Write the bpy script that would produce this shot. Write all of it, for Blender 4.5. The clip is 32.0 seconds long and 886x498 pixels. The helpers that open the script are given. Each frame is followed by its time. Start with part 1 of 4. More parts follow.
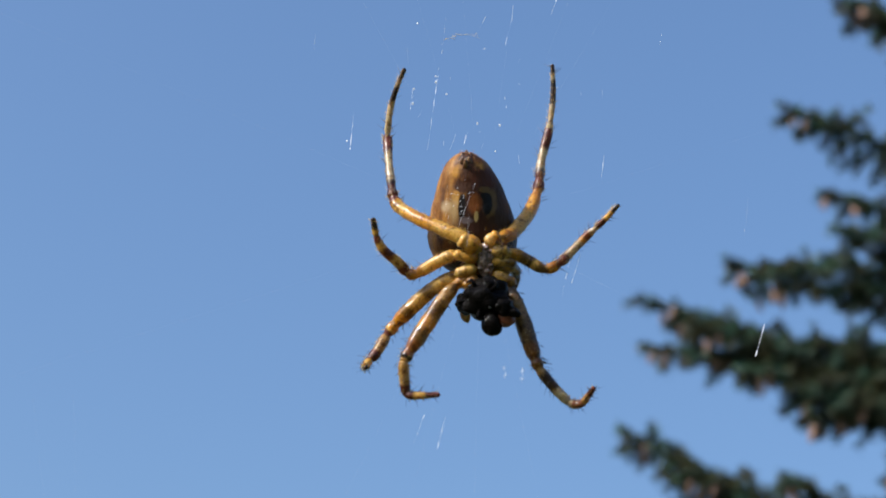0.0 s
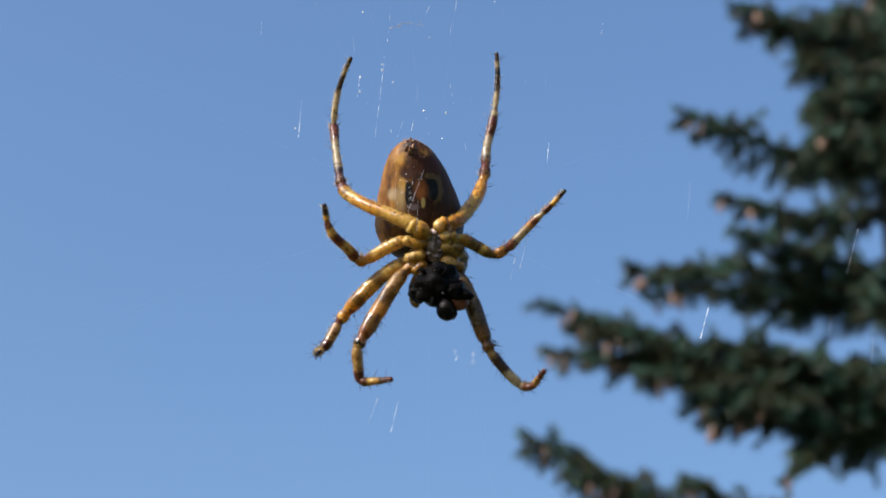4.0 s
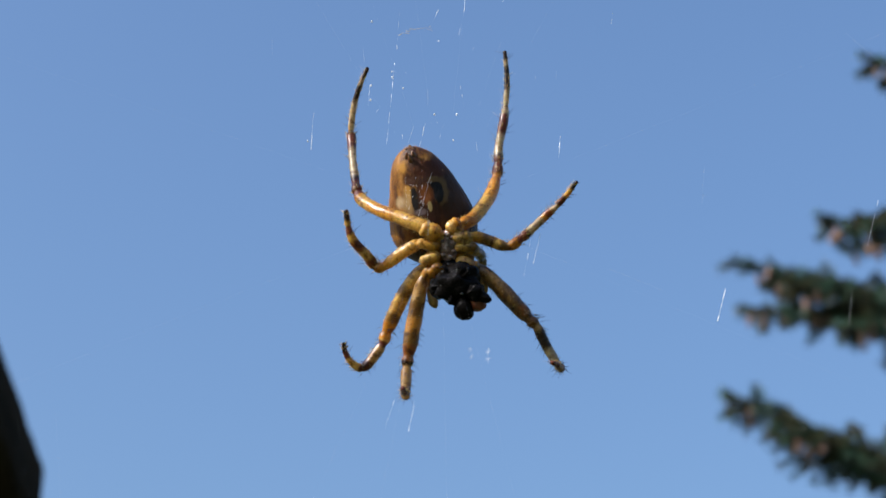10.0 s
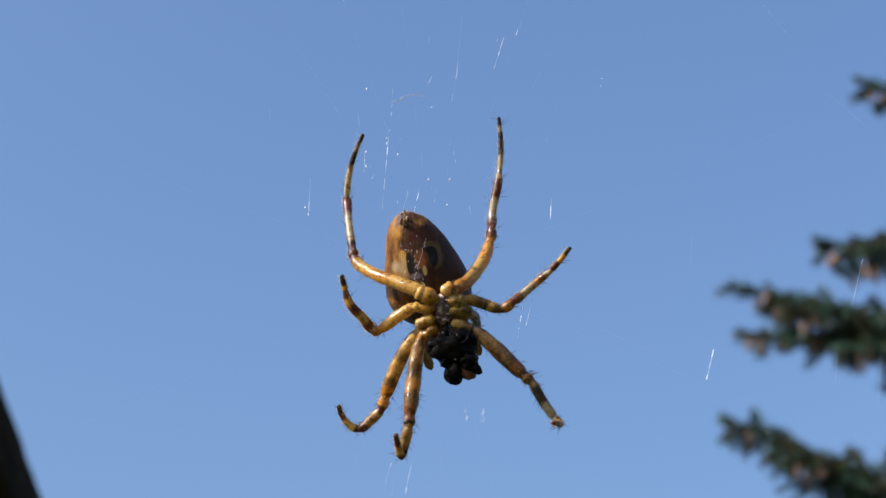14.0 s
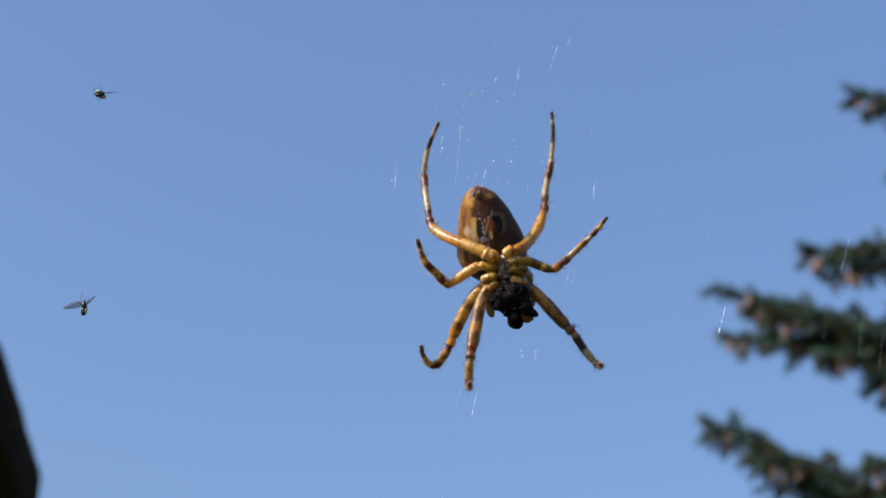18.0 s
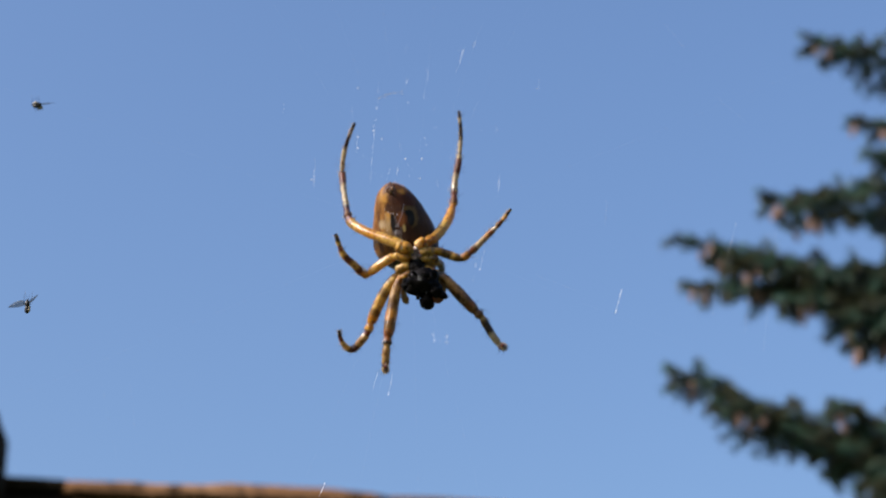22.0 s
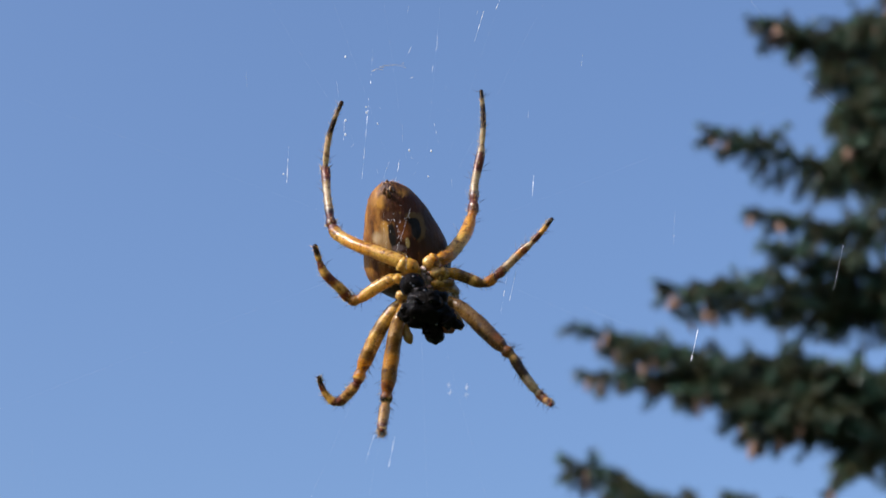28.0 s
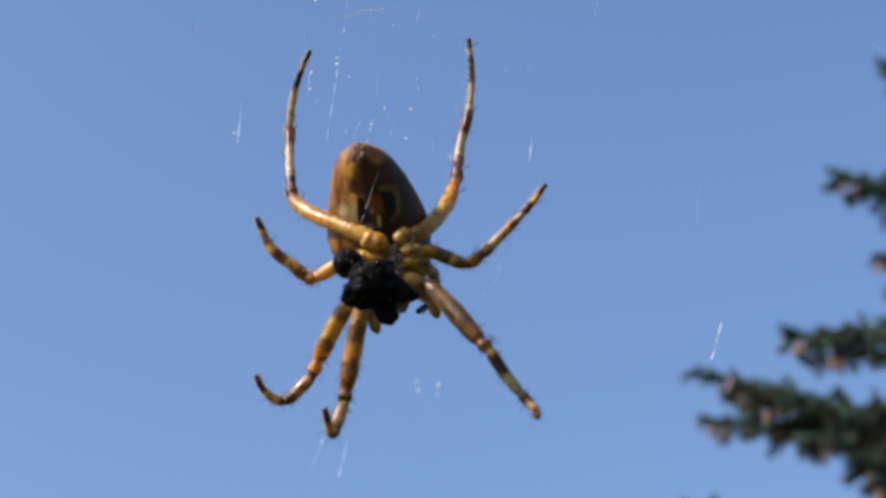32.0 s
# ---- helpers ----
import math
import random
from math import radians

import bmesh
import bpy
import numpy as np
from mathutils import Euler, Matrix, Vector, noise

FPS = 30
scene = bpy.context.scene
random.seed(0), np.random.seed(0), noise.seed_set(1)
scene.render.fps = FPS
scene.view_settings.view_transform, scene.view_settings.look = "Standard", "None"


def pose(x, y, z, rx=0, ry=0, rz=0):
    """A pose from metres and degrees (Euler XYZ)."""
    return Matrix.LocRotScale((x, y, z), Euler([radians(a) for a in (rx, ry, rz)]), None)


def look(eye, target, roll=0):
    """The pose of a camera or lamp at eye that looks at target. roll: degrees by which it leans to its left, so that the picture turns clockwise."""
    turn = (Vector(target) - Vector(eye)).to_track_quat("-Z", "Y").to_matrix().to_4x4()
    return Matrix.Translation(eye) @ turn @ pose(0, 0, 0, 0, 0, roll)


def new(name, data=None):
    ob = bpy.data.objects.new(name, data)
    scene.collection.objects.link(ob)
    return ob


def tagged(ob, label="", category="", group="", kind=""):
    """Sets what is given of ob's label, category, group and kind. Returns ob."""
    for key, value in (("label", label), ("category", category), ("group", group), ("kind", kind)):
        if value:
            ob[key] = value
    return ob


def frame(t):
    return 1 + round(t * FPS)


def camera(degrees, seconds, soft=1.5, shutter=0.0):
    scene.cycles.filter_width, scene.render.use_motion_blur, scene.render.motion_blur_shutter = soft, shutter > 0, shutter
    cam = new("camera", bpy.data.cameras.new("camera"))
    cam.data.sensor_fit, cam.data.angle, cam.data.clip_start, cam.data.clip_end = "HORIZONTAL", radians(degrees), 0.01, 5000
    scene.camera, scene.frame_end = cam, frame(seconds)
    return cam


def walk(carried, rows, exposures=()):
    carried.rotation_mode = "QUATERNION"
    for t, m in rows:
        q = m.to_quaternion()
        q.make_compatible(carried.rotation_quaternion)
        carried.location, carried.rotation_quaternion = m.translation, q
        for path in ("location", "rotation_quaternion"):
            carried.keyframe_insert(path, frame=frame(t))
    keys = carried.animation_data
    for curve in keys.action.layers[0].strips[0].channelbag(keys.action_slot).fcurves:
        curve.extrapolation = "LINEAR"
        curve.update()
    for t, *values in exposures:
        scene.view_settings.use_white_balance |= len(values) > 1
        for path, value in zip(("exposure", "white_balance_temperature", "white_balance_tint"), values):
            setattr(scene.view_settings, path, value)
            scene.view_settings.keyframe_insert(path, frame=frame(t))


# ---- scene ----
FOV = 25.01
cam = camera(FOV, 32.0, soft=1.25)
cam.data.dof.use_dof = True
cam.data.dof.focus_distance = 0.216
cam.data.dof.aperture_fstop = 60.0

# seconds, eye, turn: a hand-held camera below the web, looking up
PATH = [
    (0.0, 0.00428, -0.16544, 1.64838, 119.627, -2.682, 1.353),
    (0.5, 0.00153, -0.16674, 1.64786, 119.796, -2.315, 1.441),
    (1.0, -0.00295, -0.16759, 1.64860, 119.916, -2.037, 2.421),
    (1.5, -0.00422, -0.16574, 1.64395, 119.765, -2.537, 1.158),
    (2.0, -0.00388, -0.16809, 1.64448, 119.730, -2.560, 0.333),
    (2.5, -0.00314, -0.16828, 1.64494, 119.706, -2.152, -0.324),
    (3.0, -0.00122, -0.16836, 1.64580, 119.824, -1.826, -0.750),
    (3.5, -0.00023, -0.16648, 1.64587, 119.836, -1.235, -0.913),
    (5.5, -0.00307, -0.16545, 1.64462, 120.007, -0.294, -0.486),
    (6.0, -0.00382, -0.16432, 1.64630, 120.000, 0.000, -0.000),
    (6.5, -0.00420, -0.16807, 1.64678, 120.179, 0.212, -0.006),
    (7.0, -0.00292, -0.17223, 1.64831, 120.334, 0.552, -0.035),
    (7.5, -0.00276, -0.17077, 1.64581, 120.177, -0.231, -0.465),
    (8.0, -0.00608, -0.17165, 1.64598, 119.919, 0.567, 0.171),
    (8.5, -0.00308, -0.17404, 1.64517, 119.906, 0.905, 0.298),
    (9.0, 0.00288, -0.17395, 1.64278, 119.396, 0.721, 1.387),
    (9.5, 0.00900, -0.17324, 1.64570, 119.110, 0.640, 3.476),
    (10.0, 0.01745, -0.17019, 1.64649, 118.943, -0.340, 5.805),
    (10.5, 0.02602, -0.16754, 1.64714, 118.940, -0.987, 8.481),
    (11.0, 0.02659, -0.16646, 1.64623, 119.025, -0.777, 8.353),
    (11.5, 0.02109, -0.16714, 1.64357, 119.061, -0.761, 8.150),
    (12.0, 0.02026, -0.16657, 1.64468, 119.084, -0.498, 7.566),
    (12.5, 0.02025, -0.16310, 1.64326, 119.112, -0.314, 7.094),
    (13.0, 0.02169, -0.16296, 1.64424, 119.252, -0.443, 6.520),
    (13.5, 0.02040, -0.16756, 1.64583, 119.388, -0.121, 6.094),
    (14.0, 0.01835, -0.17622, 1.64738, 119.690, 0.143, 5.990),
    (14.5, 0.01698, -0.18205, 1.64744, 119.850, 0.101, 5.642),
    (16.5, 0.01485, -0.18667, 1.63921, 119.024, -0.925, 5.227),
    (17.0, 0.01637, -0.19844, 1.63181, 118.814, -1.114, 6.036),
    (17.5, 0.01739, -0.20773, 1.62527, 119.338, -0.535, 5.438),
    (18.0, 0.01260, -0.21321, 1.62294, 119.540, -1.266, 4.661),
    (18.5, 0.01427, -0.21995, 1.62480, 119.470, -0.383, 4.338),
    (19.0, 0.01386, -0.22371, 1.62286, 119.578, -0.671, 3.578),
    (19.5, 0.01660, -0.23138, 1.62287, 119.754, 0.053, 3.286),
    (20.0, 0.02068, -0.23175, 1.61866, 119.631, 0.113, 3.583),
    (20.5, 0.01873, -0.22991, 1.61515, 118.906, -0.014, 3.618),
    (21.0, 0.01956, -0.22985, 1.61628, 118.386, 0.018, 3.848),
    (21.5, 0.02292, -0.23164, 1.61831, 118.264, 0.257, 4.113),
    (22.0, 0.02079, -0.23220, 1.61762, 118.233, 0.455, 4.476),
    (22.5, 0.02157, -0.23293, 1.61826, 118.132, 0.520, 4.848),
    (23.0, 0.01970, -0.23431, 1.61877, 118.059, 0.244, 4.930),
    (23.5, 0.01987, -0.23367, 1.61929, 118.047, 0.233, 5.134),
    (24.0, 0.01958, -0.23175, 1.62143, 118.109, 0.284, 5.334),
    (24.5, 0.01819, -0.22466, 1.62478, 118.496, 0.259, 5.423),
    (25.0, 0.01457, -0.21552, 1.62814, 118.810, -0.038, 5.165),
    (25.5, 0.01085, -0.20267, 1.63106, 119.196, -0.119, 4.655),
    (26.0, 0.00451, -0.19099, 1.63521, 119.614, -0.384, 3.318),
    (26.5, 0.00629, -0.18301, 1.63897, 120.033, 0.262, 2.340),
    (28.5, 0.00311, -0.16370, 1.64553, 120.848, 1.089, 1.174),
    (29.0, 0.00497, -0.15671, 1.64737, 120.931, 0.156, 2.229),
    (29.5, 0.00916, -0.15295, 1.65041, 120.854, -0.417, 3.635),
    (30.0, 0.01145, -0.15152, 1.65081, 121.003, -1.134, 4.312),
    (30.5, 0.01366, -0.15209, 1.65168, 121.139, -1.587, 4.532),
    (31.0, 0.01696, -0.15019, 1.65087, 121.308, -1.453, 4.433),
    (31.5, 0.01698, -0.14628, 1.65338, 121.735, -1.033, 4.255),
    (32.0, 0.01587, -0.13953, 1.65516, 121.940, -1.447, 3.947),
]
walk(cam, [(t, pose(x, y, z, a, b, c)) for t, x, y, z, a, b, c in PATH], [(0.0, 0.80, 5970, 13), (10.0, 0.80, 5990, 14), (17.0, 0.81, 6060, 18), (24.0, 0.80, 6090, 18), (32.0, 0.83, 6080, 20)])

# ---- daylight: clear sky, one sun to the left ----
SUN = Vector((-0.69, -0.45, 0.565)).normalized()
world = bpy.data.worlds.new("sky")
scene.world = world
world.use_nodes = True
wn = world.node_tree
sky = wn.nodes.new("ShaderNodeTexSky")
sky.sky_type = "NISHITA"
sky.sun_disc = False
sky.sun_elevation = math.asin(SUN.z)
sky.sun_rotation = math.atan2(SUN.x, SUN.y)
sky.altitude = 0.0
sky.air_density = 1.6
sky.dust_density = 4.0
sky.ozone_density = 6.0
wn.links.new(sky.outputs["Color"], wn.nodes["Background"].inputs["Color"])
wn.nodes["Background"].inputs["Strength"].default_value = 0.104
lamp = bpy.data.lights.new("sun", "SUN")
lamp.energy, lamp.angle, lamp.color = 4.6, radians(0.53), (1.0, 0.93, 0.82)
sun = new("sun", lamp)
sun.matrix_world = look((0, 0, 30), Vector((0, 0, 30)) - SUN)


# ---- materials ----
def ramp(nt, src, stops):
    r = nt.nodes.new("ShaderNodeValToRGB")
    e = r.color_ramp.elements
    while len(e) < len(stops):
        e.new(0.5)
    for el, (p, c) in zip(e, stops):
        el.position, el.color = p, (*c, 1)
    nt.links.new(src, r.inputs["Fac"])
    return r.outputs["Color"]


def noise_tex(nt, scale, detail=4, rough=0.6, vec=None, stretch=None):
    n = nt.nodes.new("ShaderNodeTexNoise")
    n.inputs["Scale"].default_value, n.inputs["Detail"].default_value = scale, detail
    n.inputs["Roughness"].default_value = rough
    tc = nt.nodes.new("ShaderNodeTexCoord")
    out = tc.outputs["Object"] if vec is None else vec
    if stretch:
        mp = nt.nodes.new("ShaderNodeMapping")
        mp.inputs["Scale"].default_value = stretch
        nt.links.new(out, mp.inputs["Vector"])
        out = mp.outputs["Vector"]
    nt.links.new(out, n.inputs["Vector"])
    return n.outputs["Fac"]


def bump(nt, src, bsdf, strength, dist):
    b = nt.nodes.new("ShaderNodeBump")
    b.inputs["Strength"].default_value, b.inputs["Distance"].default_value = strength, dist
    nt.links.new(src, b.inputs["Height"])
    nt.links.new(b.outputs["Normal"], bsdf.inputs["Normal"])


def blend(nt, a, b, fac, mode="MIX"):
    m = nt.nodes.new("ShaderNodeMix")
    m.data_type, m.blend_type = "RGBA", mode
    for key, v in (("A", a), ("B", b)):
        sock = [i for i in m.inputs if i.name == key and i.type == "RGBA"][0]
        if isinstance(v, tuple):
            sock.default_value = (*v, 1)
        else:
            nt.links.new(v, sock)
    if isinstance(fac, float):
        m.inputs[0].default_value = fac
    else:
        nt.links.new(fac, m.inputs[0])
    return [o for o in m.outputs if o.type == "RGBA"][0]


def mat(name, stops, scale, rough=0.5, metal=0.0, bumps=(0.3, 0.001), sss=0.0, sss_radius=(1, 0.4, 0.1), sss_scale=0.0005,
        stretch=None, fine=6.0, spec=0.5, coat=0.0, translucent=0.0, clear=0.0, ior=1.5):
    m = bpy.data.materials.new(name)
    m.use_nodes = True
    nt = m.node_tree
    b = nt.nodes["Principled BSDF"]
    big = noise_tex(nt, scale, 5, 0.65, stretch=stretch)
    small = noise_tex(nt, scale * fine, 3, 0.6, stretch=stretch)
    col = ramp(nt, big, stops)
    shade = ramp(nt, small, [(0.25, (0.72, 0.72, 0.72)), (0.75, (1.1, 1.1, 1.1))])
    col = blend(nt, col, shade, 0.8, "MULTIPLY")
    nt.links.new(col, b.inputs["Base Color"])
    b.inputs["Roughness"].default_value, b.inputs["Metallic"].default_value = rough, metal
    b.inputs["Specular IOR Level"].default_value = spec
    b.inputs["Coat Weight"].default_value = coat
    b.inputs["IOR"].default_value = ior
    b.inputs["Coat Roughness"].default_value = 0.15
    if sss:
        b.inputs["Subsurface Weight"].default_value = sss
        b.inputs["Subsurface Radius"].default_value = sss_radius
        b.inputs["Subsurface Scale"].default_value = sss_scale
    bump(nt, small, b, *bumps)
    if translucent:
        tr = nt.nodes.new("ShaderNodeBsdfTranslucent")
        nt.links.new(col, tr.inputs["Color"])
        mx = nt.nodes.new("ShaderNodeMixShader")
        mx.inputs["Fac"].default_value = translucent
        nt.links.new(b.outputs["BSDF"], mx.inputs[1])
        nt.links.new(tr.outputs["BSDF"], mx.inputs[2])
        nt.links.new(mx.outputs["Shader"], nt.nodes["Material Output"].inputs["Surface"])
        if clear:
            # a membrane thin enough to see through
            thin = nt.nodes.new("ShaderNodeMixShader")
            thin.inputs["Fac"].default_value = clear
            nt.links.new(mx.outputs["Shader"], thin.inputs[1])
            nt.links.new(nt.nodes.new("ShaderNodeBsdfTransparent").outputs["BSDF"], thin.inputs[2])
            nt.links.new(thin.outputs["Shader"], nt.nodes["Material Output"].inputs["Surface"])
    return m


SK = dict(rough=0.30, bumps=(0.35, 0.00008), fine=5.0, sss=0.4, sss_scale=0.0003, sss_radius=(1.0, 0.40, 0.06), translucent=0.45, spec=0.3)
AMBER = mat("amber_cuticle", [(0.3, (0.28, 0.10, 0.006)), (0.7, (0.52, 0.23, 0.022))], 700, **SK)
CREAM = mat("cream_cuticle", [(0.3, (0.42, 0.24, 0.075)), (0.7, (0.64, 0.43, 0.18))], 900, **SK)
BROWN = mat("brown_cuticle", [(0.3, (0.070, 0.018, 0.006)), (0.7, (0.18, 0.052, 0.012))], 900, **{**SK, "sss": 0.3, "translucent": 0.05})


def pigment_material():
    """Leg skin: bands of pigment stored on the mesh, broken up by mottling at two scales."""
    m = bpy.data.materials.new("banded_cuticle")
    m.use_nodes = True
    nt = m.node_tree
    b = nt.nodes["Principled BSDF"]
    at = nt.nodes.new("ShaderNodeAttribute")
    at.attribute_name = "pigment"
    col = blend(nt, at.outputs["Color"], ramp(nt, noise_tex(nt, 1500, 4, 0.7), [(0.37, (0.22, 0.11, 0.05)), (0.42, (0.92, 0.85, 0.75)), (0.58, (1.05, 1.05, 1.0)), (0.70, (1.25, 1.27, 1.25))]), 0.75, "MULTIPLY")
    col = blend(nt, col, ramp(nt, noise_tex(nt, 5200, 3, 0.7), [(0.35, (0.58, 0.50, 0.42)), (0.6, (1.15, 1.15, 1.15))]), 0.65, "MULTIPLY")
    col = blend(nt, col, ramp(nt, noise_tex(nt, 1050, 2, 0.5), [(0.36, (0.16, 0.065, 0.02)), (0.40, (1.0, 1.0, 1.0))]), 0.6, "MULTIPLY")
    col = blend(nt, col, ramp(nt, noise_tex(nt, 620, 3, 0.6), [(0.34, (0.62, 0.52, 0.40)), (0.52, (1.0, 1.0, 1.0)), (0.68, (1.15, 1.17, 1.2))]), 0.8, "MULTIPLY")
    nt.links.new(col, b.inputs["Base Color"])
    b.inputs["Roughness"].default_value = 0.28
    b.inputs["Specular IOR Level"].default_value = 0.12
    b.inputs["Coat Weight"].default_value = 1.0
    b.inputs["Coat Roughness"].default_value = 0.12
    b.inputs["Coat IOR"].default_value = 1.5
    b.inputs["Subsurface Weight"].default_value = 0.45
    b.inputs["Subsurface Radius"].default_value = (1.0, 0.62, 0.14)
    b.inputs["Subsurface Scale"].default_value = 0.0006
    bump(nt, noise_tex(nt, 2600, 4), b, 0.8, 0.00012)
    # the gloss breaks up into sparkles on the wrinkled skin
    wrinkle = nt.nodes.new("ShaderNodeBump")
    wrinkle.inputs["Strength"].default_value, wrinkle.inputs["Distance"].default_value = 0.7, 0.00012
    nt.links.new(noise_tex(nt, 3400, 2), wrinkle.inputs["Height"])
    nt.links.new(wrinkle.outputs["Normal"], b.inputs["Coat Normal"])
    tr = nt.nodes.new("ShaderNodeBsdfTranslucent")
    nt.links.new(col, tr.inputs["Color"])
    mx = nt.nodes.new("ShaderNodeMixShader")
    mx.inputs["Fac"].default_value = 0.4
    nt.links.new(b.outputs["BSDF"], mx.inputs[1])
    nt.links.new(tr.outputs["BSDF"], mx.inputs[2])
    nt.links.new(mx.outputs["Shader"], nt.nodes["Material Output"].inputs["Surface"])
    return m


BANDED = pigment_material()
SHELL = mat("black_shell", [(0.3, (0.0015, 0.0013, 0.0012)), (0.8, (0.0055, 0.0045, 0.004))], 700, rough=0.07, bumps=(0.9, 0.00010), fine=7.0, spec=0.5, ior=1.13)
WET = mat("sparkle_gloss", [(0.3, (0.010, 0.009, 0.008)), (0.8, (0.02, 0.018, 0.016))], 900, rough=0.05, bumps=(0.1, 0.00001), spec=0.8, coat=1.0)
BRISTLE = mat("bristle", [(0.3, (0.010, 0.006, 0.004)), (0.7, (0.030, 0.016, 0.010))], 900, rough=0.4, bumps=(0.2, 0.00002))
SPINNER = mat("spinneret_skin", [(0.36, (0.030, 0.011, 0.005)), (0.52, (0.14, 0.055, 0.016)), (0.64, (0.50, 0.36, 0.18))], 1500, rough=0.3, bumps=(0.5, 0.0001), sss=0.2, coat=0.4)
RUST = mat("rust_shell", [(0.3, (0.10, 0.020, 0.004)), (0.8, (0.20, 0.045, 0.008))], 900, rough=0.3, bumps=(0.4, 0.0001), sss=0.3)
STERNUM = mat("sternum_plate", [(0.36, (0.045, 0.020, 0.017)), (0.48, (0.17, 0.095, 0.080)), (0.62, (0.45, 0.34, 0.28))], 1100, spec=0.6, rough=0.22, coat=0.5, bumps=(0.5, 0.0001), sss=0.2)
MIDGE = mat("midge_body", [(0.3, (0.012, 0.011, 0.010)), (0.8, (0.035, 0.030, 0.026))], 2000, rough=0.45, bumps=(0.3, 0.00005))
PALE = mat("midge_pale", [(0.3, (0.30, 0.25, 0.17)), (0.8, (0.45, 0.38, 0.27))], 2000, rough=0.45, bumps=(0.3, 0.00005))
WING = mat("midge_wing", [(0.3, (0.060, 0.066, 0.064)), (0.8, (0.125, 0.135, 0.135))], 1800, rough=0.6, spec=0.1, bumps=(0.2, 0.00003), translucent=0.4, clear=0.52)
SILK = mat("silk", [(0.2, (0.85, 0.88, 0.92)), (0.8, (0.95, 0.96, 0.98))], 500, rough=0.25, bumps=(0.0, 0.00001), translucent=0.5, coat=0.6)
STALE = mat("stale_silk", [(0.3, (0.62, 0.52, 0.36)), (0.8, (0.85, 0.78, 0.62))], 900, rough=0.4, bumps=(0.0, 0.00001), translucent=0.4)
BARK = mat("spruce_bark", [(0.3, (0.035, 0.026, 0.020)), (0.7, (0.10, 0.075, 0.058))], 22, rough=0.9, bumps=(0.8, 0.01), stretch=(1, 1, 0.3))
CONE = mat("cone_scales", [(0.3, (0.15, 0.088, 0.058)), (0.7, (0.29, 0.180, 0.125))], 60, rough=0.75, bumps=(0.6, 0.004))
GRASS = mat("lawn", [(0.3, (0.018, 0.034, 0.010)), (0.7, (0.045, 0.062, 0.020))], 0.8, rough=0.9, bumps=(0.6, 0.03), fine=30)


def needle_material(name, lo, hi):
    m = bpy.data.materials.new(name)
    m.use_nodes = True
    nt = m.node_tree
    b = nt.nodes["Principled BSDF"]
    g = nt.nodes.new("ShaderNodeNewGeometry")
    col = ramp(nt, g.outputs["Random Per Island"], [(0.0, lo), (0.7, tuple((p + q) / 2 for p, q in zip(lo, hi))), (1.0, hi)])
    # old olive shoots among the young blue ones, and brown dead needles
    age = nt.nodes.new("ShaderNodeRGBToBW")
    nt.links.new(ramp(nt, noise_tex(nt, 17.0, 4, 0.7), [(0.47, (1, 1, 1)), (0.60, (0, 0, 0))]), age.inputs["Color"])
    col = blend(nt, col, (0.040, 0.040, 0.010), age.outputs["Val"])
    patch = ramp(nt, noise_tex(nt, 5.0, 3), [(0.3, (0.75, 0.75, 0.75)), (0.7, (1.15, 1.12, 1.05))])
    col = blend(nt, col, patch, 0.9, "MULTIPLY")
    nt.links.new(col, b.inputs["Base Color"])
    b.inputs["Roughness"].default_value = 0.5
    tr = nt.nodes.new("ShaderNodeBsdfTranslucent")
    nt.links.new(col, tr.inputs["Color"])
    mx = nt.nodes.new("ShaderNodeMixShader")
    mx.inputs["Fac"].default_value = 0.08
    nt.links.new(b.outputs["BSDF"], mx.inputs[1])
    nt.links.new(tr.outputs["BSDF"], mx.inputs[2])
    nt.links.new(mx.outputs["Shader"], nt.nodes["Material Output"].inputs["Surface"])
    return m


NEEDLE = needle_material("blue_green_needles", (0.010, 0.026, 0.016), (0.106, 0.262, 0.176))


def wood_material(name, lo, hi, moss):
    m = bpy.data.materials.new(name)
    m.use_nodes = True
    nt = m.node_tree
    b = nt.nodes["Principled BSDF"]
    grain = noise_tex(nt, 14, 6, 0.7, stretch=(0.25, 4, 4))
    fibre = noise_tex(nt, 60, 4, 0.7, stretch=(0.12, 5, 5))
    blot = noise_tex(nt, 55, 5, 0.65)
    col = ramp(nt, grain, [(0.3, lo), (0.7, hi)])
    col = blend(nt, col, ramp(nt, fibre, [(0.3, (0.55, 0.53, 0.5)), (0.65, (1.1, 1.1, 1.1))]), 0.85, "MULTIPLY")
    patch = ramp(nt, blot, [(0.53, (0, 0, 0)), (0.62, (0.85, 0.85, 0.85))])
    bw = nt.nodes.new("ShaderNodeRGBToBW")
    nt.links.new(patch, bw.inputs["Color"])
    col = blend(nt, col, moss, bw.outputs["Val"])
    nt.links.new(col, b.inputs["Base Color"])
    b.inputs["Roughness"].default_value = 0.95
    b.inputs["Specular IOR Level"].default_value = 0.04
    bump(nt, fibre, b, 0.8, 0.006)
    return m


TIMBER = wood_material("oiled_dark_timber", (0.015, 0.0105, 0.0065), (0.046, 0.032, 0.019), (0.036, 0.027, 0.017))
LICHEN = wood_material("lichened_end_grain", (0.010, 0.008, 0.005), (0.042, 0.034, 0.020), (0.120, 0.105, 0.066))
BEAM = wood_material("sunbleached_board", (0.12, 0.055, 0.024), (0.42, 0.225, 0.105), (0.050, 0.030, 0.016))

GREYED = wood_material("weathered_board", (0.07, 0.042, 0.024), (0.20, 0.115, 0.060), (0.15, 0.13, 0.10))


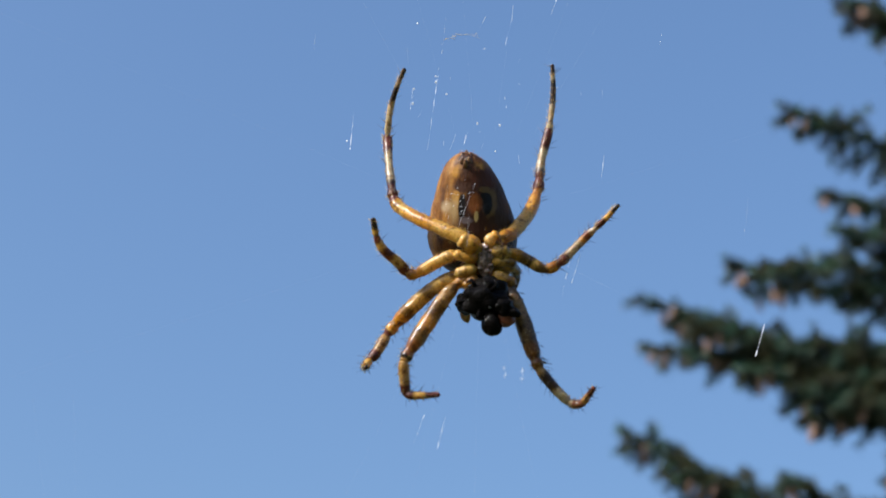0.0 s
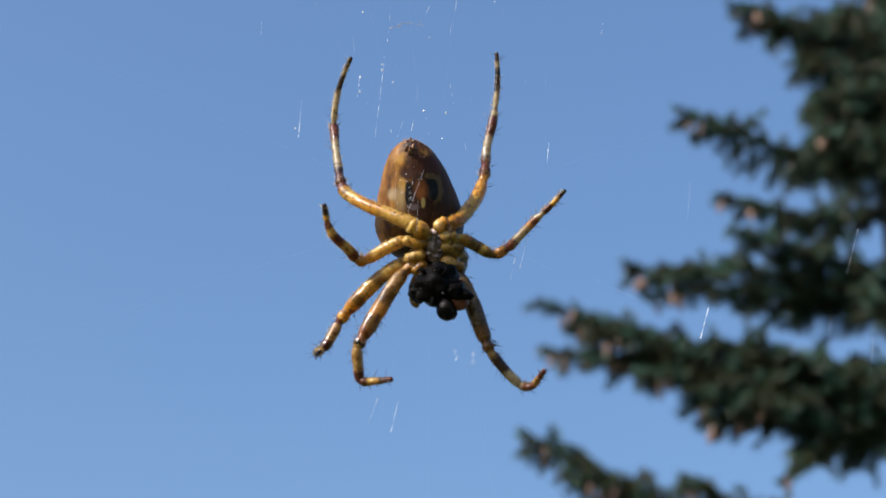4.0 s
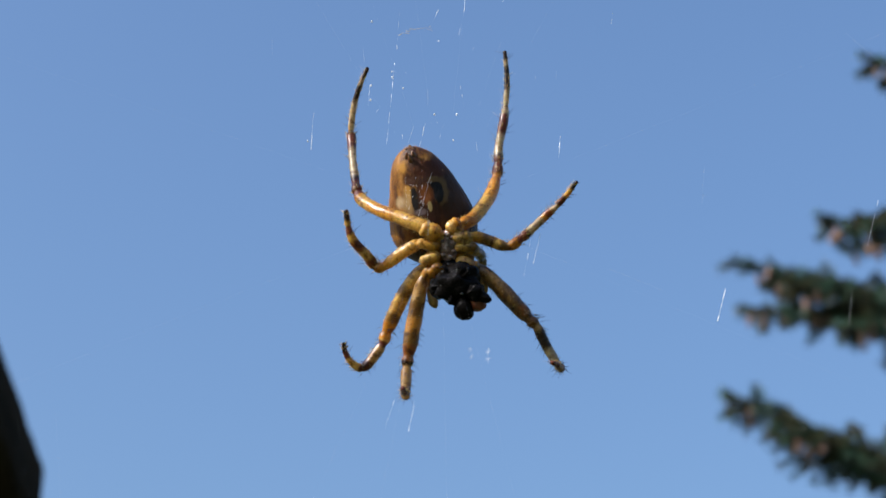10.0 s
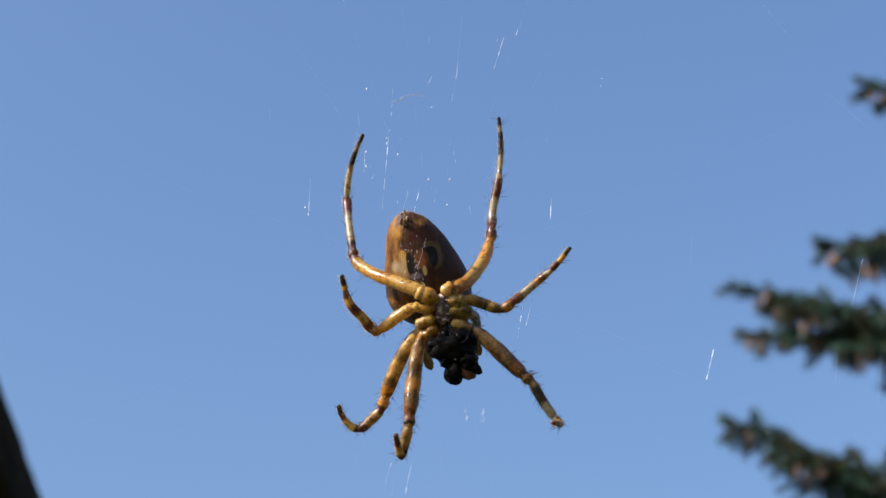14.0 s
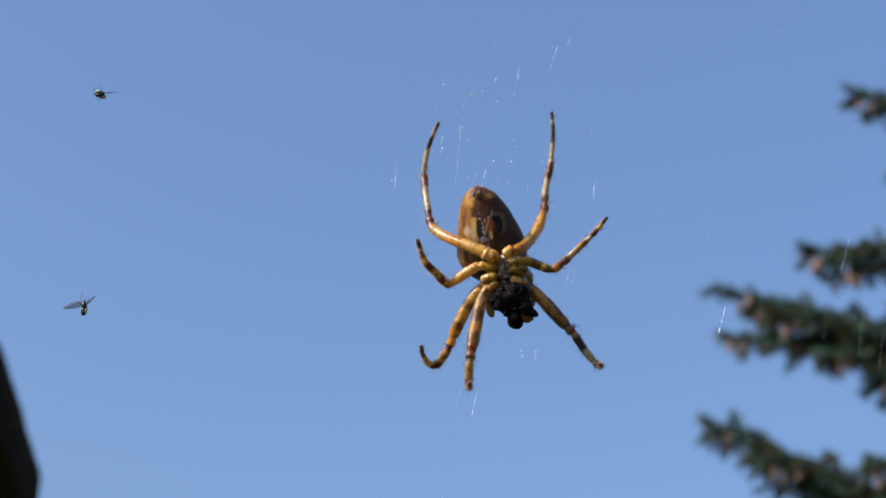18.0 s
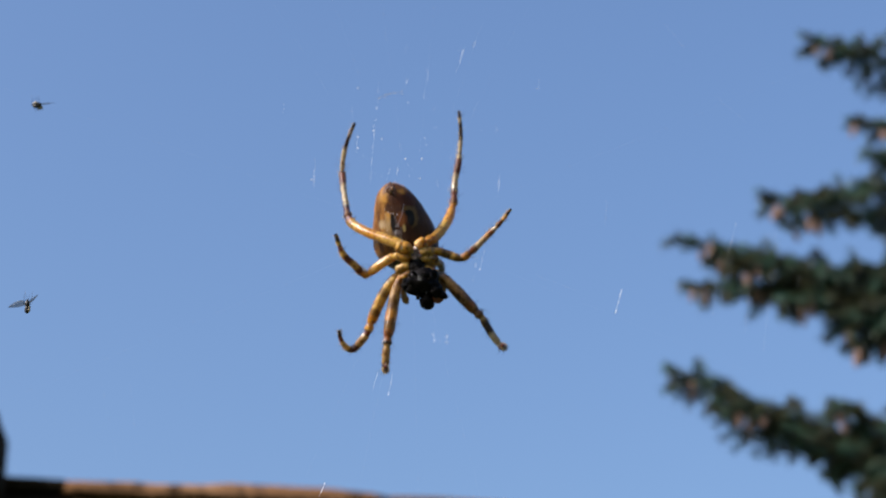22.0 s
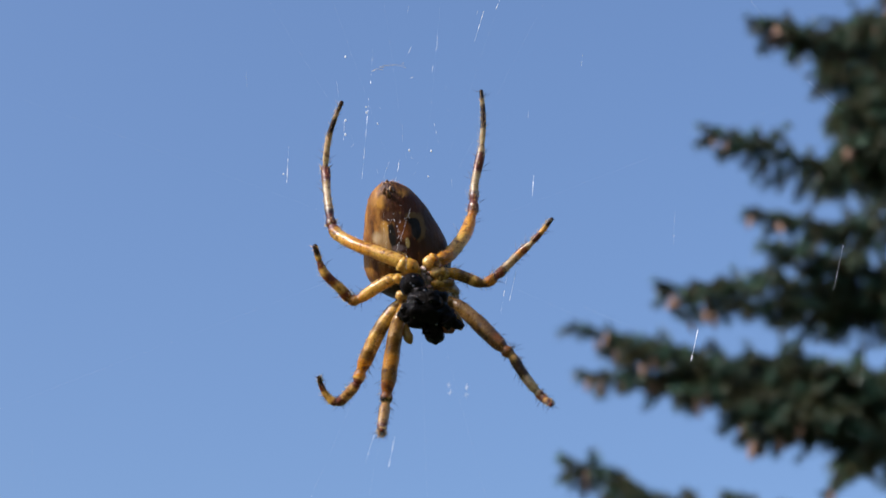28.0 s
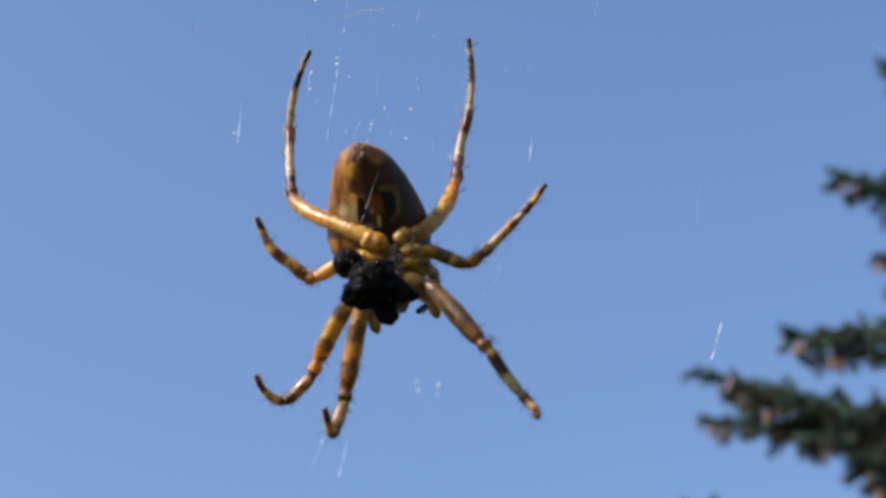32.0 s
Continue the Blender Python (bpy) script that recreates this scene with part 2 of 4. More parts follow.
# ---- helpers of this scene ----
def part(name, bm, material, parent=None, label="", smooth=True):
    me = bpy.data.meshes.new(name)
    if isinstance(bm, tuple):
        me.from_pydata(*bm)
    else:
        bm.to_mesh(me)
        bm.free()
    for m in material if isinstance(material, list) else [material]:
        me.materials.append(m)
    if smooth:
        for p in me.polygons:
            p.use_smooth = True
    ob = new(name, me)
    if parent is not None:
        ob.parent = parent
    if label:
        tagged(ob, label)
    return ob


def empty(name, m, label, category, group="", kind=""):
    ob = new(name)
    ob.matrix_world = m
    return tagged(ob, label, category, group, kind)


def spline(pts, per=6):
    """Catmull-Rom through rows of numbers; also gives the index along the rows."""
    P = np.array(pts, float)
    Q = np.vstack([2 * P[0] - P[1], P, 2 * P[-1] - P[-2]])
    out, us = [], []
    for i in range(len(P) - 1):
        for k in range(per + (i == len(P) - 2)):
            u = k / per
            a, b, c, d = Q[i:i + 4]
            out.append(0.5 * (2 * b + (c - a) * u + (2 * a - 5 * b + 4 * c - d) * u * u + (3 * b - a - 3 * c + d) * u ** 3))
            us.append(i + u)
    return np.array(out), np.array(us)


def add_tube(bm, P, R, sides=12, mats=None, lumps=0.0, seed=0):
    """A closed tube along P with radii R; mats: a material slot for each ring."""
    n = len(P)
    T = np.gradient(P, axis=0)
    T /= np.linalg.norm(T, axis=1)[:, None] + 1e-12
    ref = np.array((0.3, 0.2, 0.93))
    rings = []
    for i in range(n):
        ref = ref - T[i] * (ref @ T[i])
        ref /= np.linalg.norm(ref) + 1e-12
        side = np.cross(T[i], ref)
        ring = []
        for k in range(sides):
            a = 2 * math.pi * k / sides
            r = R[i]
            if lumps:
                r *= 1 + lumps * noise.noise((P[i][0] * 900 + math.cos(a) + seed, P[i][1] * 900 + math.sin(a), P[i][2] * 900))
            ring.append(bm.verts.new(P[i] + r * (math.cos(a) * ref + math.sin(a) * side)))
        rings.append(ring)
    for i in range(n - 1):
        for k in range(sides):
            f = bm.faces.new((rings[i][k], rings[i][(k + 1) % sides], rings[i + 1][(k + 1) % sides], rings[i + 1][k]))
            if mats is not None:
                f.material_index = int(mats[i])
    for ring, end, step in ((rings[0], P[0] - T[0] * R[0] * 0.5, -1), (rings[-1], P[-1] + T[-1] * R[-1] * 0.6, 1)):
        v = bm.verts.new(end)
        for k in range(sides):
            tri = (ring[k], ring[(k + 1) % sides], v)
            f = bm.faces.new(tri if step > 0 else tri[::-1])
            if mats is not None:
                f.material_index = int(mats[0 if step < 0 else n - 1])


def add_spine(bm, base, way, length, r, slot=0):
    way = Vector(way).normalized()
    a = way.orthogonal().normalized()
    b = way.cross(a)
    ring = [bm.verts.new(Vector(base) + r * (math.cos(k * 2.094) * a + math.sin(k * 2.094) * b)) for k in range(3)]
    tip = bm.verts.new(Vector(base) + way * length)
    for k in range(3):
        f = bm.faces.new((ring[k], ring[(k + 1) % 3], tip))
        f.material_index = slot


def add_ball(bm, c, r, rot=(0, 0, 0), rough=0.0, freq=600.0, sub=3, slot=0, seed=0.0):
    m = Matrix.LocRotScale(c, Euler([radians(a) for a in rot]), r)
    res = bmesh.ops.create_icosphere(bm, subdivisions=sub, radius=1.0)
    for v in res["verts"]:
        k = 1 + rough * noise.noise(Vector(v.co) * freq + Vector((seed, seed * 2, 0)))
        v.co = m @ (v.co * k)
    for v in res["verts"]:
        for f in v.link_faces:
            f.material_index = slot


# ---- ground ----
bm = bmesh.new()
bmesh.ops.create_grid(bm, x_segments=60, y_segments=60, size=600)
for v in bm.verts:
    v.co.z = 0.4 * noise.noise(v.co * 0.02) if v.co.xy.length > 25 else 0.0
tagged(part("ground", bm, GRASS), "short green summer lawn running to the horizon", "ground", kind="structure")


# ---- pergola of weathered timber ----
FRAME = pose(-0.466, 1.322, 0, 0, 0, 13.8)
pergola = empty("pergola", FRAME, "weathered timber pergola with a sunlit crossbeam", "pergola")


def timber(name, length, wide, high, m, material, label, wave=0.0025, bevel=0.008):
    """A sawn timber along x, its edges worn and a little wavy."""
    bm = bmesh.new()
    n = max(8, int(length / 0.02))
    prof = []
    for sx, sz in ((1, 1), (-1, 1), (-1, -1), (1, -1)):
        for k in range(4):
            a = math.atan2(sz, sx) - math.pi / 4 + k * math.pi / 6
            prof.append((sx * (wide / 2 - bevel) + bevel * math.cos(a), sz * (high / 2 - bevel) + bevel * math.sin(a)))
    rings = []
    for i in range(n + 1):
        x = length * i / n
        e = min(i, n - i)
        k = 1 - 0.06 * (e == 0)
        ring = []
        for y, z in prof:
            w = wave * noise.noise((x * 6, y * 30, z * 30 + length)) + 0.4 * wave * noise.noise((x * 40, y * 60, z * 60))
            ring.append(bm.verts.new((x + (0.004 if i == 0 else -0.004 if i == n else 0) * (e == 0), y * k + w, z * k + w)))
        rings.append(ring)
    p = len(prof)
    for i in range(n):
        for k in range(p):
            bm.faces.new((rings[i][k], rings[i][(k + 1) % p], rings[i + 1][(k + 1) % p], rings[i + 1][k]))
    # end grain, a grid bulging a little
    for ring, way in ((rings[0], -1), (rings[-1], 1)):
        mid = bm.verts.new(sum((v.co for v in ring), Vector()) / p + Vector((0.002 * way, 0, 0)))
        for k in range(p):
            bm.faces.new((ring[k], ring[(k + 1) % p], mid)).material_index = 1
    bmesh.ops.recalc_face_normals(bm, faces=bm.faces)
    for f in bm.faces:
        f.smooth = len(f.verts) == 4 and f.material_index == 0
    ob = part(name, bm, [material, LICHEN], pergola, label, smooth=False)
    ob.matrix_basis = m
    return ob


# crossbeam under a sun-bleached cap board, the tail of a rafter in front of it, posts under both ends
timber("crossbeam", 3.2, 0.09, 0.14, pose(-1.2, 0.049, 2.173), TIMBER, "dark weathered crossbeam", 0.004, 0.012)
# the rafter's shadow on the cap board is built as a dark piece
timber("cap_board", 1.285, 0.13, 0.011, pose(-1.22, 0.0675, 2.2512), TIMBER, "cap board piece coloured dark for the rafter's shadow", 0.003, 0.004)
timber("cap_board", 0.292, 0.13, 0.012, pose(0.040, 0.066, 2.2514), BEAM, "cap board bleached orange by the sun", 0.0075, 0.004)
timber("cap_board", 1.706, 0.13, 0.011, pose(0.314, 0.0675, 2.2508), GREYED, "cap board weathered brown", 0.004, 0.004)
timber("rafter", 0.250, 0.10, 0.066, FRAME.inverted() @ pose(-0.4857, 1.0634, 2.264, 0, 3.2, 96.3), TIMBER, "sawn rafter end, grey with lichen", 0.0055, 0.012)
for x in (-1.05, 1.85):
    timber("post", 2.107, 0.09, 0.09, pose(x, 0.049, -0.005, 0, -90, 0), TIMBER, "square post under the crossbeam")


# ---- the spider, hanging head down in its web; lengths below in millimetres ----
MM = 0.001
HANG = pose(0, 0, 1.75, 120, 0, 0)
spider = empty("spider", HANG, "amber and brown banded garden spider hanging head down, feeding", "spider")
# pigments: amber, cream, brown, near black, olive, orange
A, C, B, D, O, E = (0.60, 0.305, 0.030), (0.64, 0.405, 0.090), (0.125, 0.026, 0.008), (0.028, 0.011, 0.006), (0.21, 0.112, 0.018), (0.56, 0.255, 0.016)
W, T, M = (0.45, 0.37, 0.235), (0.44, 0.27, 0.085), (0.21, 0.055, 0.008)


def pigment_at(u, bands):
    """The pigment at index u along a leg, the bands running softly into one another."""
    total, weight = np.zeros(3), 0.0
    start = -9.0
    for end, c in bands:
        w = 1 / (1 + math.exp(-(u - start) / 0.032)) * 1 / (1 + math.exp((u - end) / 0.032))
        total += w * np.array(c)
        weight += w
        start = end
    return total / max(weight, 1e-6)


def leg(rows, cuts, bands, seed, spines=1.0):
    """One leg: the thigh is the part, shin and foot its sub-parts. Returns the three."""
    rng = random.Random(seed)
    P, us = spline(rows, 16)
    made = []
    edges = [0, *cuts, len(rows) - 1]
    for i, name in enumerate(("leg", "shin", "foot")):
        sel = (us >= edges[i] - 1e-6) & (us <= edges[i + 1] + 1e-6)
        Q, U = P[sel], us[sel]
        bm = bmesh.new()
        # a waist at every joint, the segments swelling between
        R = 0.85 * Q[:, 3] * np.array([1.03 - 0.24 * math.exp(-((u - round(u)) * 4.5) ** 2) * (round(u) in (*cuts, cuts[0] - 1, 1)) for u in U])
        add_tube(bm, Q[:, :3] * MM, R * MM, 18, None, 0.09, seed)
        for _ in range(int(spines * 8 * (U[-1] - U[0]))):
            k = rng.randrange(1, len(Q) - 1)
            t = Vector(Q[k + 1, :3] - Q[k - 1, :3]).normalized()
            side = Vector([rng.gauss(0, 1) for _ in range(3)])
            side = (side - t * side.dot(t)).normalized()
            base = Vector(Q[k, :3]) + side * Q[k, 3] * 0.95
            add_spine(bm, base * MM, side + t * rng.uniform(0.3, 1.1), rng.choice((0.35, 0.5, 0.7, 1.0)) * MM, 0.028 * MM, 1)
        # fine pale down
        for _ in range(int(44 * (U[-1] - U[0]))):
            k = rng.randrange(1, len(Q) - 1)
            t = Vector(Q[k + 1, :3] - Q[k - 1, :3]).normalized()
            side = Vector([rng.gauss(0, 1) for _ in range(3)])
            side = (side - t * side.dot(t)).normalized()
            add_spine(bm, (Vector(Q[k, :3]) + side * Q[k, 3] * 0.88) * MM, side * 0.8 + t * rng.uniform(0.4, 1.2), rng.uniform(0.2, 0.45) * MM, 0.020 * MM, 2)
        ob = part(name, bm, [BANDED, BRISTLE, CREAM], made[0] if made else spider)
        layer = ob.data.color_attributes.new("pigment", "FLOAT_COLOR", "POINT")
        n = len(Q) * 18
        ring = [pigment_at(u + 0.11 * noise.noise((k * 0.9, u * 2, seed)), bands) for u in U for k in range(18)]
        cols = np.full((len(ob.data.vertices), 4), 1.0, np.float32)
        cols[:n, :3] = np.array(ring)
        cols[n, :3], cols[n + 1:, :3] = ring[0], ring[-1]
        layer.data.foreach_set("color", cols.ravel())
        made.append(ob)
    return made


HIND_L = [(-0.25, -7.05, 3.2, 0.7), (-1.61, -5.87, 4.2, 0.86), (-3.23, -5.01, 4.0, 0.81), (-6.2, -3.9, 2.5, 0.75), (-8.42, -2.77, 0.5, 0.7),
          (-9.21, -1.81, -0.3, 0.7), (-9.45, -0.86, -0.9, 0.59), (-9.95, 1.6, -2.8, 0.45), (-10.28, 3.93, -4.9, 0.56), (-10.34, 4.69, -5.1, 0.43),
          (-9.98, 7.02, -5.1, 0.35), (-9.22, 9.25, -5.05, 0.3), (-8.33, 11.08, -5.0, 0.22)]
HIND_R = [(0.71, -6.78, 3.5, 0.7), (1.25, -5.54, 3.5, 0.75), (2.49, -4.76, 2.0, 0.81), (3.93, -2.92, 0.0, 0.75), (4.71, -0.83, -1.6, 0.65),
          (4.9, 0.63, -2.2, 0.62), (5.05, 2.45, -3.0, 0.48), (5.60, 4.9, -3.8, 0.54), (5.86, 6.45, -4.2, 0.38), (6.08, 9.3, -4.9, 0.32), (5.93, 12.09, -5.4, 0.22)]
SIDE_R = [(1.24, -7.16, 3.8, 0.7), (2.45, -6.73, 3.2, 0.7), (4.1, -7.43, 2.6, 0.65), (5.73, -8.19, 2.4, 0.62), (7.1, -7.59, 2.2, 0.59),
          (7.93, -6.78, 2.0, 0.48), (9.31, -5.3, 1.6, 0.48), (10.36, -4.24, 1.9, 0.38), (11.42, -3.18, 2.2, 0.32), (12.58, -1.85, 2.6, 0.22)]
SIDE_L = [(-1.07, -7.59, 3.6, 0.65), (-2.69, -7.05, 3.6, 0.7), (-4.57, -7.86, 3.3, 0.7), (-6.47, -9.05, 3.0, 0.67), (-7.39, -9.0, 3.0, 0.65),
          (-8.19, -8.02, 3.3, 0.56), (-9.53, -6.68, 3.7, 0.51), (-10.11, -5.33, 4.0, 0.4), (-10.38, -3.67, 4.2, 0.27)]
FORE_L = [(-1.05, -8.76, 3.5, 0.65), (-2.55, -9.48, 3.0, 0.75), (-4.33, -11.56, 2.6, 0.81), (-5.65, -13.83, 2.3, 0.83), (-6.57, -15.71, 2.0, 0.75),
          (-7.05, -16.95, 2.1, 0.62), (-7.91, -18.34, 2.6, 0.56), (-8.83, -19.32, 3.0, 0.54), (-9.7, -18.53, 3.4, 0.38), (-10.06, -17.37, 3.6, 0.3), (-10.03, -16.51, 3.7, 0.22)]
FRONT_L = [(-1.23, -9.33, 3.6, 0.65), (-2.45, -10.43, 3.6, 0.75), (-3.24, -12.97, 3.8, 0.86), (-3.86, -15.77, 4.2, 0.89), (-4.29, -18.01, 4.6, 0.75),
           (-4.48, -19.12, 4.8, 0.65), (-4.54, -20.47, 5.6, 0.59), (-4.48, -21.7, 6.5, 0.54), (-4.42, -21.36, 8.0, 0.38), (-4.41, -20.8, 9.5, 0.27)]
FRONT_R = [(0.76, -9.21, 3.2, 0.65), (2.73, -9.98, 3.6, 0.75), (4.22, -11.71, 4.0, 0.86), (5.75, -13.99, 4.6, 0.89), (6.84, -15.58, 4.9, 0.75),
           (7.49, -16.44, 5.0, 0.62), (8.74, -18.25, 5.3, 0.56), (9.99, -19.67, 5.6, 0.54), (10.73, -19.9, 6.5, 0.43), (10.86, -19.13, 8.0, 0.32), (10.71, -18.73, 9.0, 0.22)]
FORE_R = [(0.79, -7.96, 3.2, 0.59), (1.81, -7.87, 2.8, 0.7), (2.72, -8.19, 1.2, 0.67), (2.93, -8.92, -1.0, 0.59), (2.79, -9.83, -2.6, 0.48), (2.35, -11.0, -2.0, 0.38), (1.5, -11.7, -0.6, 0.27)]

REAR_L = leg(HIND_L, (6, 9), [(0.7, C), (1.5, A), (2.6, C), (3.6, A), (4.35, C), (4.55, E), (6.15, B), (6.35, D), (7.45, W), (8.95, B), (10.35, W), (11.05, D), (11.45, W), (99, D)], 1, 0.8)
REAR_R = leg(HIND_R, (5, 8), [(0.6, C), (1.3, A), (2.0, E), (3.0, C), (3.8, A), (4.15, E), (5.3, B), (5.5, D), (6.42, W), (7.45, B), (8.6, W), (9.45, D), (9.65, W), (99, D)], 2)
BRACE = leg(SIDE_R, (4, 7), [(0.9, C), (1.5, A), (2.2, O), (2.5, C), (3.2, O), (3.7, E), (4.9, B), (5.85, W), (6.1, E), (6.65, M), (7.2, W), (7.95, B), (8.5, C), (99, D)], 3)
STIR = leg(SIDE_L, (4, 7), [(1.0, C), (2.6, C), (3.4, A), (4.1, E), (4.75, M), (5.4, C), (6.05, M), (6.55, C), (7.1, B), (7.4, C), (99, D)], 4)
FORE = leg(FORE_L, (5, 7), [(1.0, C), (1.9, C), (2.3, O), (3.0, C), (3.4, O), (4.55, E), (4.75, C), (5.15, B), (6.25, T), (7.35, B), (8.4, C), (9.0, B), (99, D)], 5, 1.4)
FRONT = leg(FRONT_L, (5, 7), [(1.0, A), (1.9, T), (2.5, O), (3.0, A), (3.5, O), (4.35, (0.27, 0.095, 0.010)), (4.85, D), (6.35, T), (7.5, B), (8.2, C), (99, B)], 6, 1.5)
REACH = leg(FRONT_R, (5, 7), [(0.8, A), (1.6, (0.14, 0.075, 0.017)), (2.3, (0.24, 0.145, 0.045)), (3.2, (0.13, 0.070, 0.017)), (4.9, (0.19, 0.075, 0.012)), (5.2, T), (6.1, (0.045, 0.022, 0.012)), (7.2, W), (8.3, (0.17, 0.055, 0.022)), (8.9, T), (99, B)], 7, 1.5)
leg(FORE_R, (3, 5), [(0.8, C), (2.0, A), (3.5, O), (99, B)], 8, 0.6)


def abdomen_material():
    """Golden brown, with a dark middle field, two black marks and pale lines beside them."""
    m = bpy.data.materials.new("abdomen_skin")
    m.use_nodes = True
    nt = m.node_tree
    b = nt.nodes["Principled BSDF"]
    tc = nt.nodes.new("ShaderNodeTexCoord")

    def spot(cx, cy, rx, ry, soft, cz=3.5, rz=4.0):
        mp = nt.nodes.new("ShaderNodeMapping")
        mp.vector_type = "TEXTURE"
        mp.inputs["Location"].default_value = (cx * MM, cy * MM, cz * MM)
        mp.inputs["Scale"].default_value = (rx * MM, ry * MM, rz * MM)
        nt.links.new(tc.outputs["Object"], mp.inputs["Vector"])
        wob = nt.nodes.new("ShaderNodeTexNoise")
        wob.inputs["Scale"].default_value, wob.inputs["Detail"].default_value, wob.inputs["Roughness"].default_value = 1.9, 6, 0.72
        nt.links.new(mp.outputs["Vector"], wob.inputs["Vector"])
        ln = nt.nodes.new("ShaderNodeVectorMath")
        ln.operation = "LENGTH"
        nt.links.new(mp.outputs["Vector"], ln.inputs[0])
        ad = nt.nodes.new("ShaderNodeMath")
        ad.operation = "MULTIPLY_ADD"
        ad.inputs[1].default_value = 1.1
        nt.links.new(wob.outputs["Fac"], ad.inputs[0])
        nt.links.new(ln.outputs["Value"], ad.inputs[2])
        mr = nt.nodes.new("ShaderNodeMapRange")
        mr.inputs["From Min"].default_value, mr.inputs["From Max"].default_value = 1.55 + soft, 1.55 - soft
        nt.links.new(ad.outputs["Value"], mr.inputs["Value"])
        return mr.outputs["Result"]

    col = ramp(nt, noise_tex(nt, 520, 6, 0.7, stretch=(1.5, 0.45, 1.0)), [(0.34, (0.036, 0.011, 0.002)), (0.47, (0.128, 0.051, 0.007)), (0.64, (0.28, 0.135, 0.023))])
    # dark flanks towards the waist, the right side's shade painted olive brown, a golden rim about the spinnerets
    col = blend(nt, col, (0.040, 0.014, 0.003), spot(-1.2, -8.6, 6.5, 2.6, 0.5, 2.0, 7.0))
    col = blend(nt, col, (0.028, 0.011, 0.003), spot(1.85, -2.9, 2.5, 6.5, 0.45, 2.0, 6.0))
    col = blend(nt, col, (0.30, 0.145, 0.018), spot(-2.95, 0.9, 0.55, 0.55, 0.3, 2.0, 3.0))
    col = blend(nt, col, (0.24, 0.115, 0.018), spot(-0.85, 1.25, 0.45, 0.5, 0.3, 2.0, 3.0))
    col = blend(nt, col, (0.040, 0.012, 0.003), spot(-1.75, 0.7, 1.0, 1.0, 0.25))
    # the chocolate field, wide below the marks and narrowing up to the spinnerets
    col = blend(nt, col, (0.026, 0.007, 0.0018), spot(-1.28, -4.9, 1.55, 2.6, 0.25, 3.5, 7.0))
    col = blend(nt, col, (0.046, 0.011, 0.002), spot(-0.39, 0.15, 1.35, 1.2, 0.22, 3.2, 6.0))
    col = blend(nt, col, (0.034, 0.010, 0.002), spot(-2.46, -0.5, 0.75, 0.6, 0.22, 3.2, 6.0))
    col = blend(nt, col, (0.026, 0.007, 0.0018), spot(-1.10, -2.1, 1.2, 1.9, 0.2, 3.5, 7.0))
    # golden blob and ragged cream patch beside one mark, a pale outline round the other
    col = blend(nt, col, (0.30, 0.150, 0.022), spot(-2.96, -1.55, 0.38, 0.6, 0.22))
    col = blend(nt, col, (0.235, 0.155, 0.065), spot(-3.12, -2.9, 0.45, 1.1, 0.65))
    col = blend(nt, col, (0.25, 0.18, 0.095), spot(-3.90, -2.5, 0.45, 0.55, 0.45, 2.2, 3.0))
    col = blend(nt, col, (0.095, 0.053, 0.015), spot(0.29, -1.95, 0.72, 1.30, 0.18))
    col = blend(nt, col, (0.095, 0.053, 0.015), spot(-0.24, -0.75, 0.55, 0.30, 0.2))
    # two black brackets, the orange patch and the pale drop between them
    col = blend(nt, col, (0.003, 0.002, 0.002), spot(-2.37, -2.45, 0.36, 1.25, 0.12))
    col = blend(nt, col, (0.003, 0.002, 0.002), spot(0.02, -2.1, 0.50, 1.05, 0.12))
    col = blend(nt, col, (0.003, 0.002, 0.002), spot(-0.22, -1.35, 0.45, 0.32, 0.12))
    col = blend(nt, col, (0.125, 0.036, 0.004), spot(-1.15, -2.1, 0.62, 0.95, 0.30))
    col = blend(nt, col, (0.30, 0.22, 0.075), spot(-0.97, -3.35, 0.20, 0.50, 0.15))
    col = blend(nt, col, (0.10, 0.075, 0.075), spot(-1.95, -3.75, 0.60, 0.30, 0.30))
    col = blend(nt, col, (0.085, 0.040, 0.008), spot(-2.53, -4.9, 0.45, 0.8, 0.35))
    col = blend(nt, col, (0.030, 0.010, 0.005), spot(-2.15, 2.2, 0.8, 0.7, 0.25))
    nt.links.new(col, b.inputs["Base Color"])
    b.inputs["Roughness"].default_value = 0.45
    b.inputs["Specular IOR Level"].default_value = 0.18
    b.inputs["Subsurface Weight"].default_value = 0.2
    b.inputs["Subsurface Radius"].default_value = (1.0, 0.4, 0.1)
    b.inputs["Subsurface Scale"].default_value = 0.0004
    bump(nt, noise_tex(nt, 1100, 5, 0.7, stretch=(1.6, 0.5, 1.0)), b, 0.8, 0.00022)
    return m


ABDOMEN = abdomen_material()
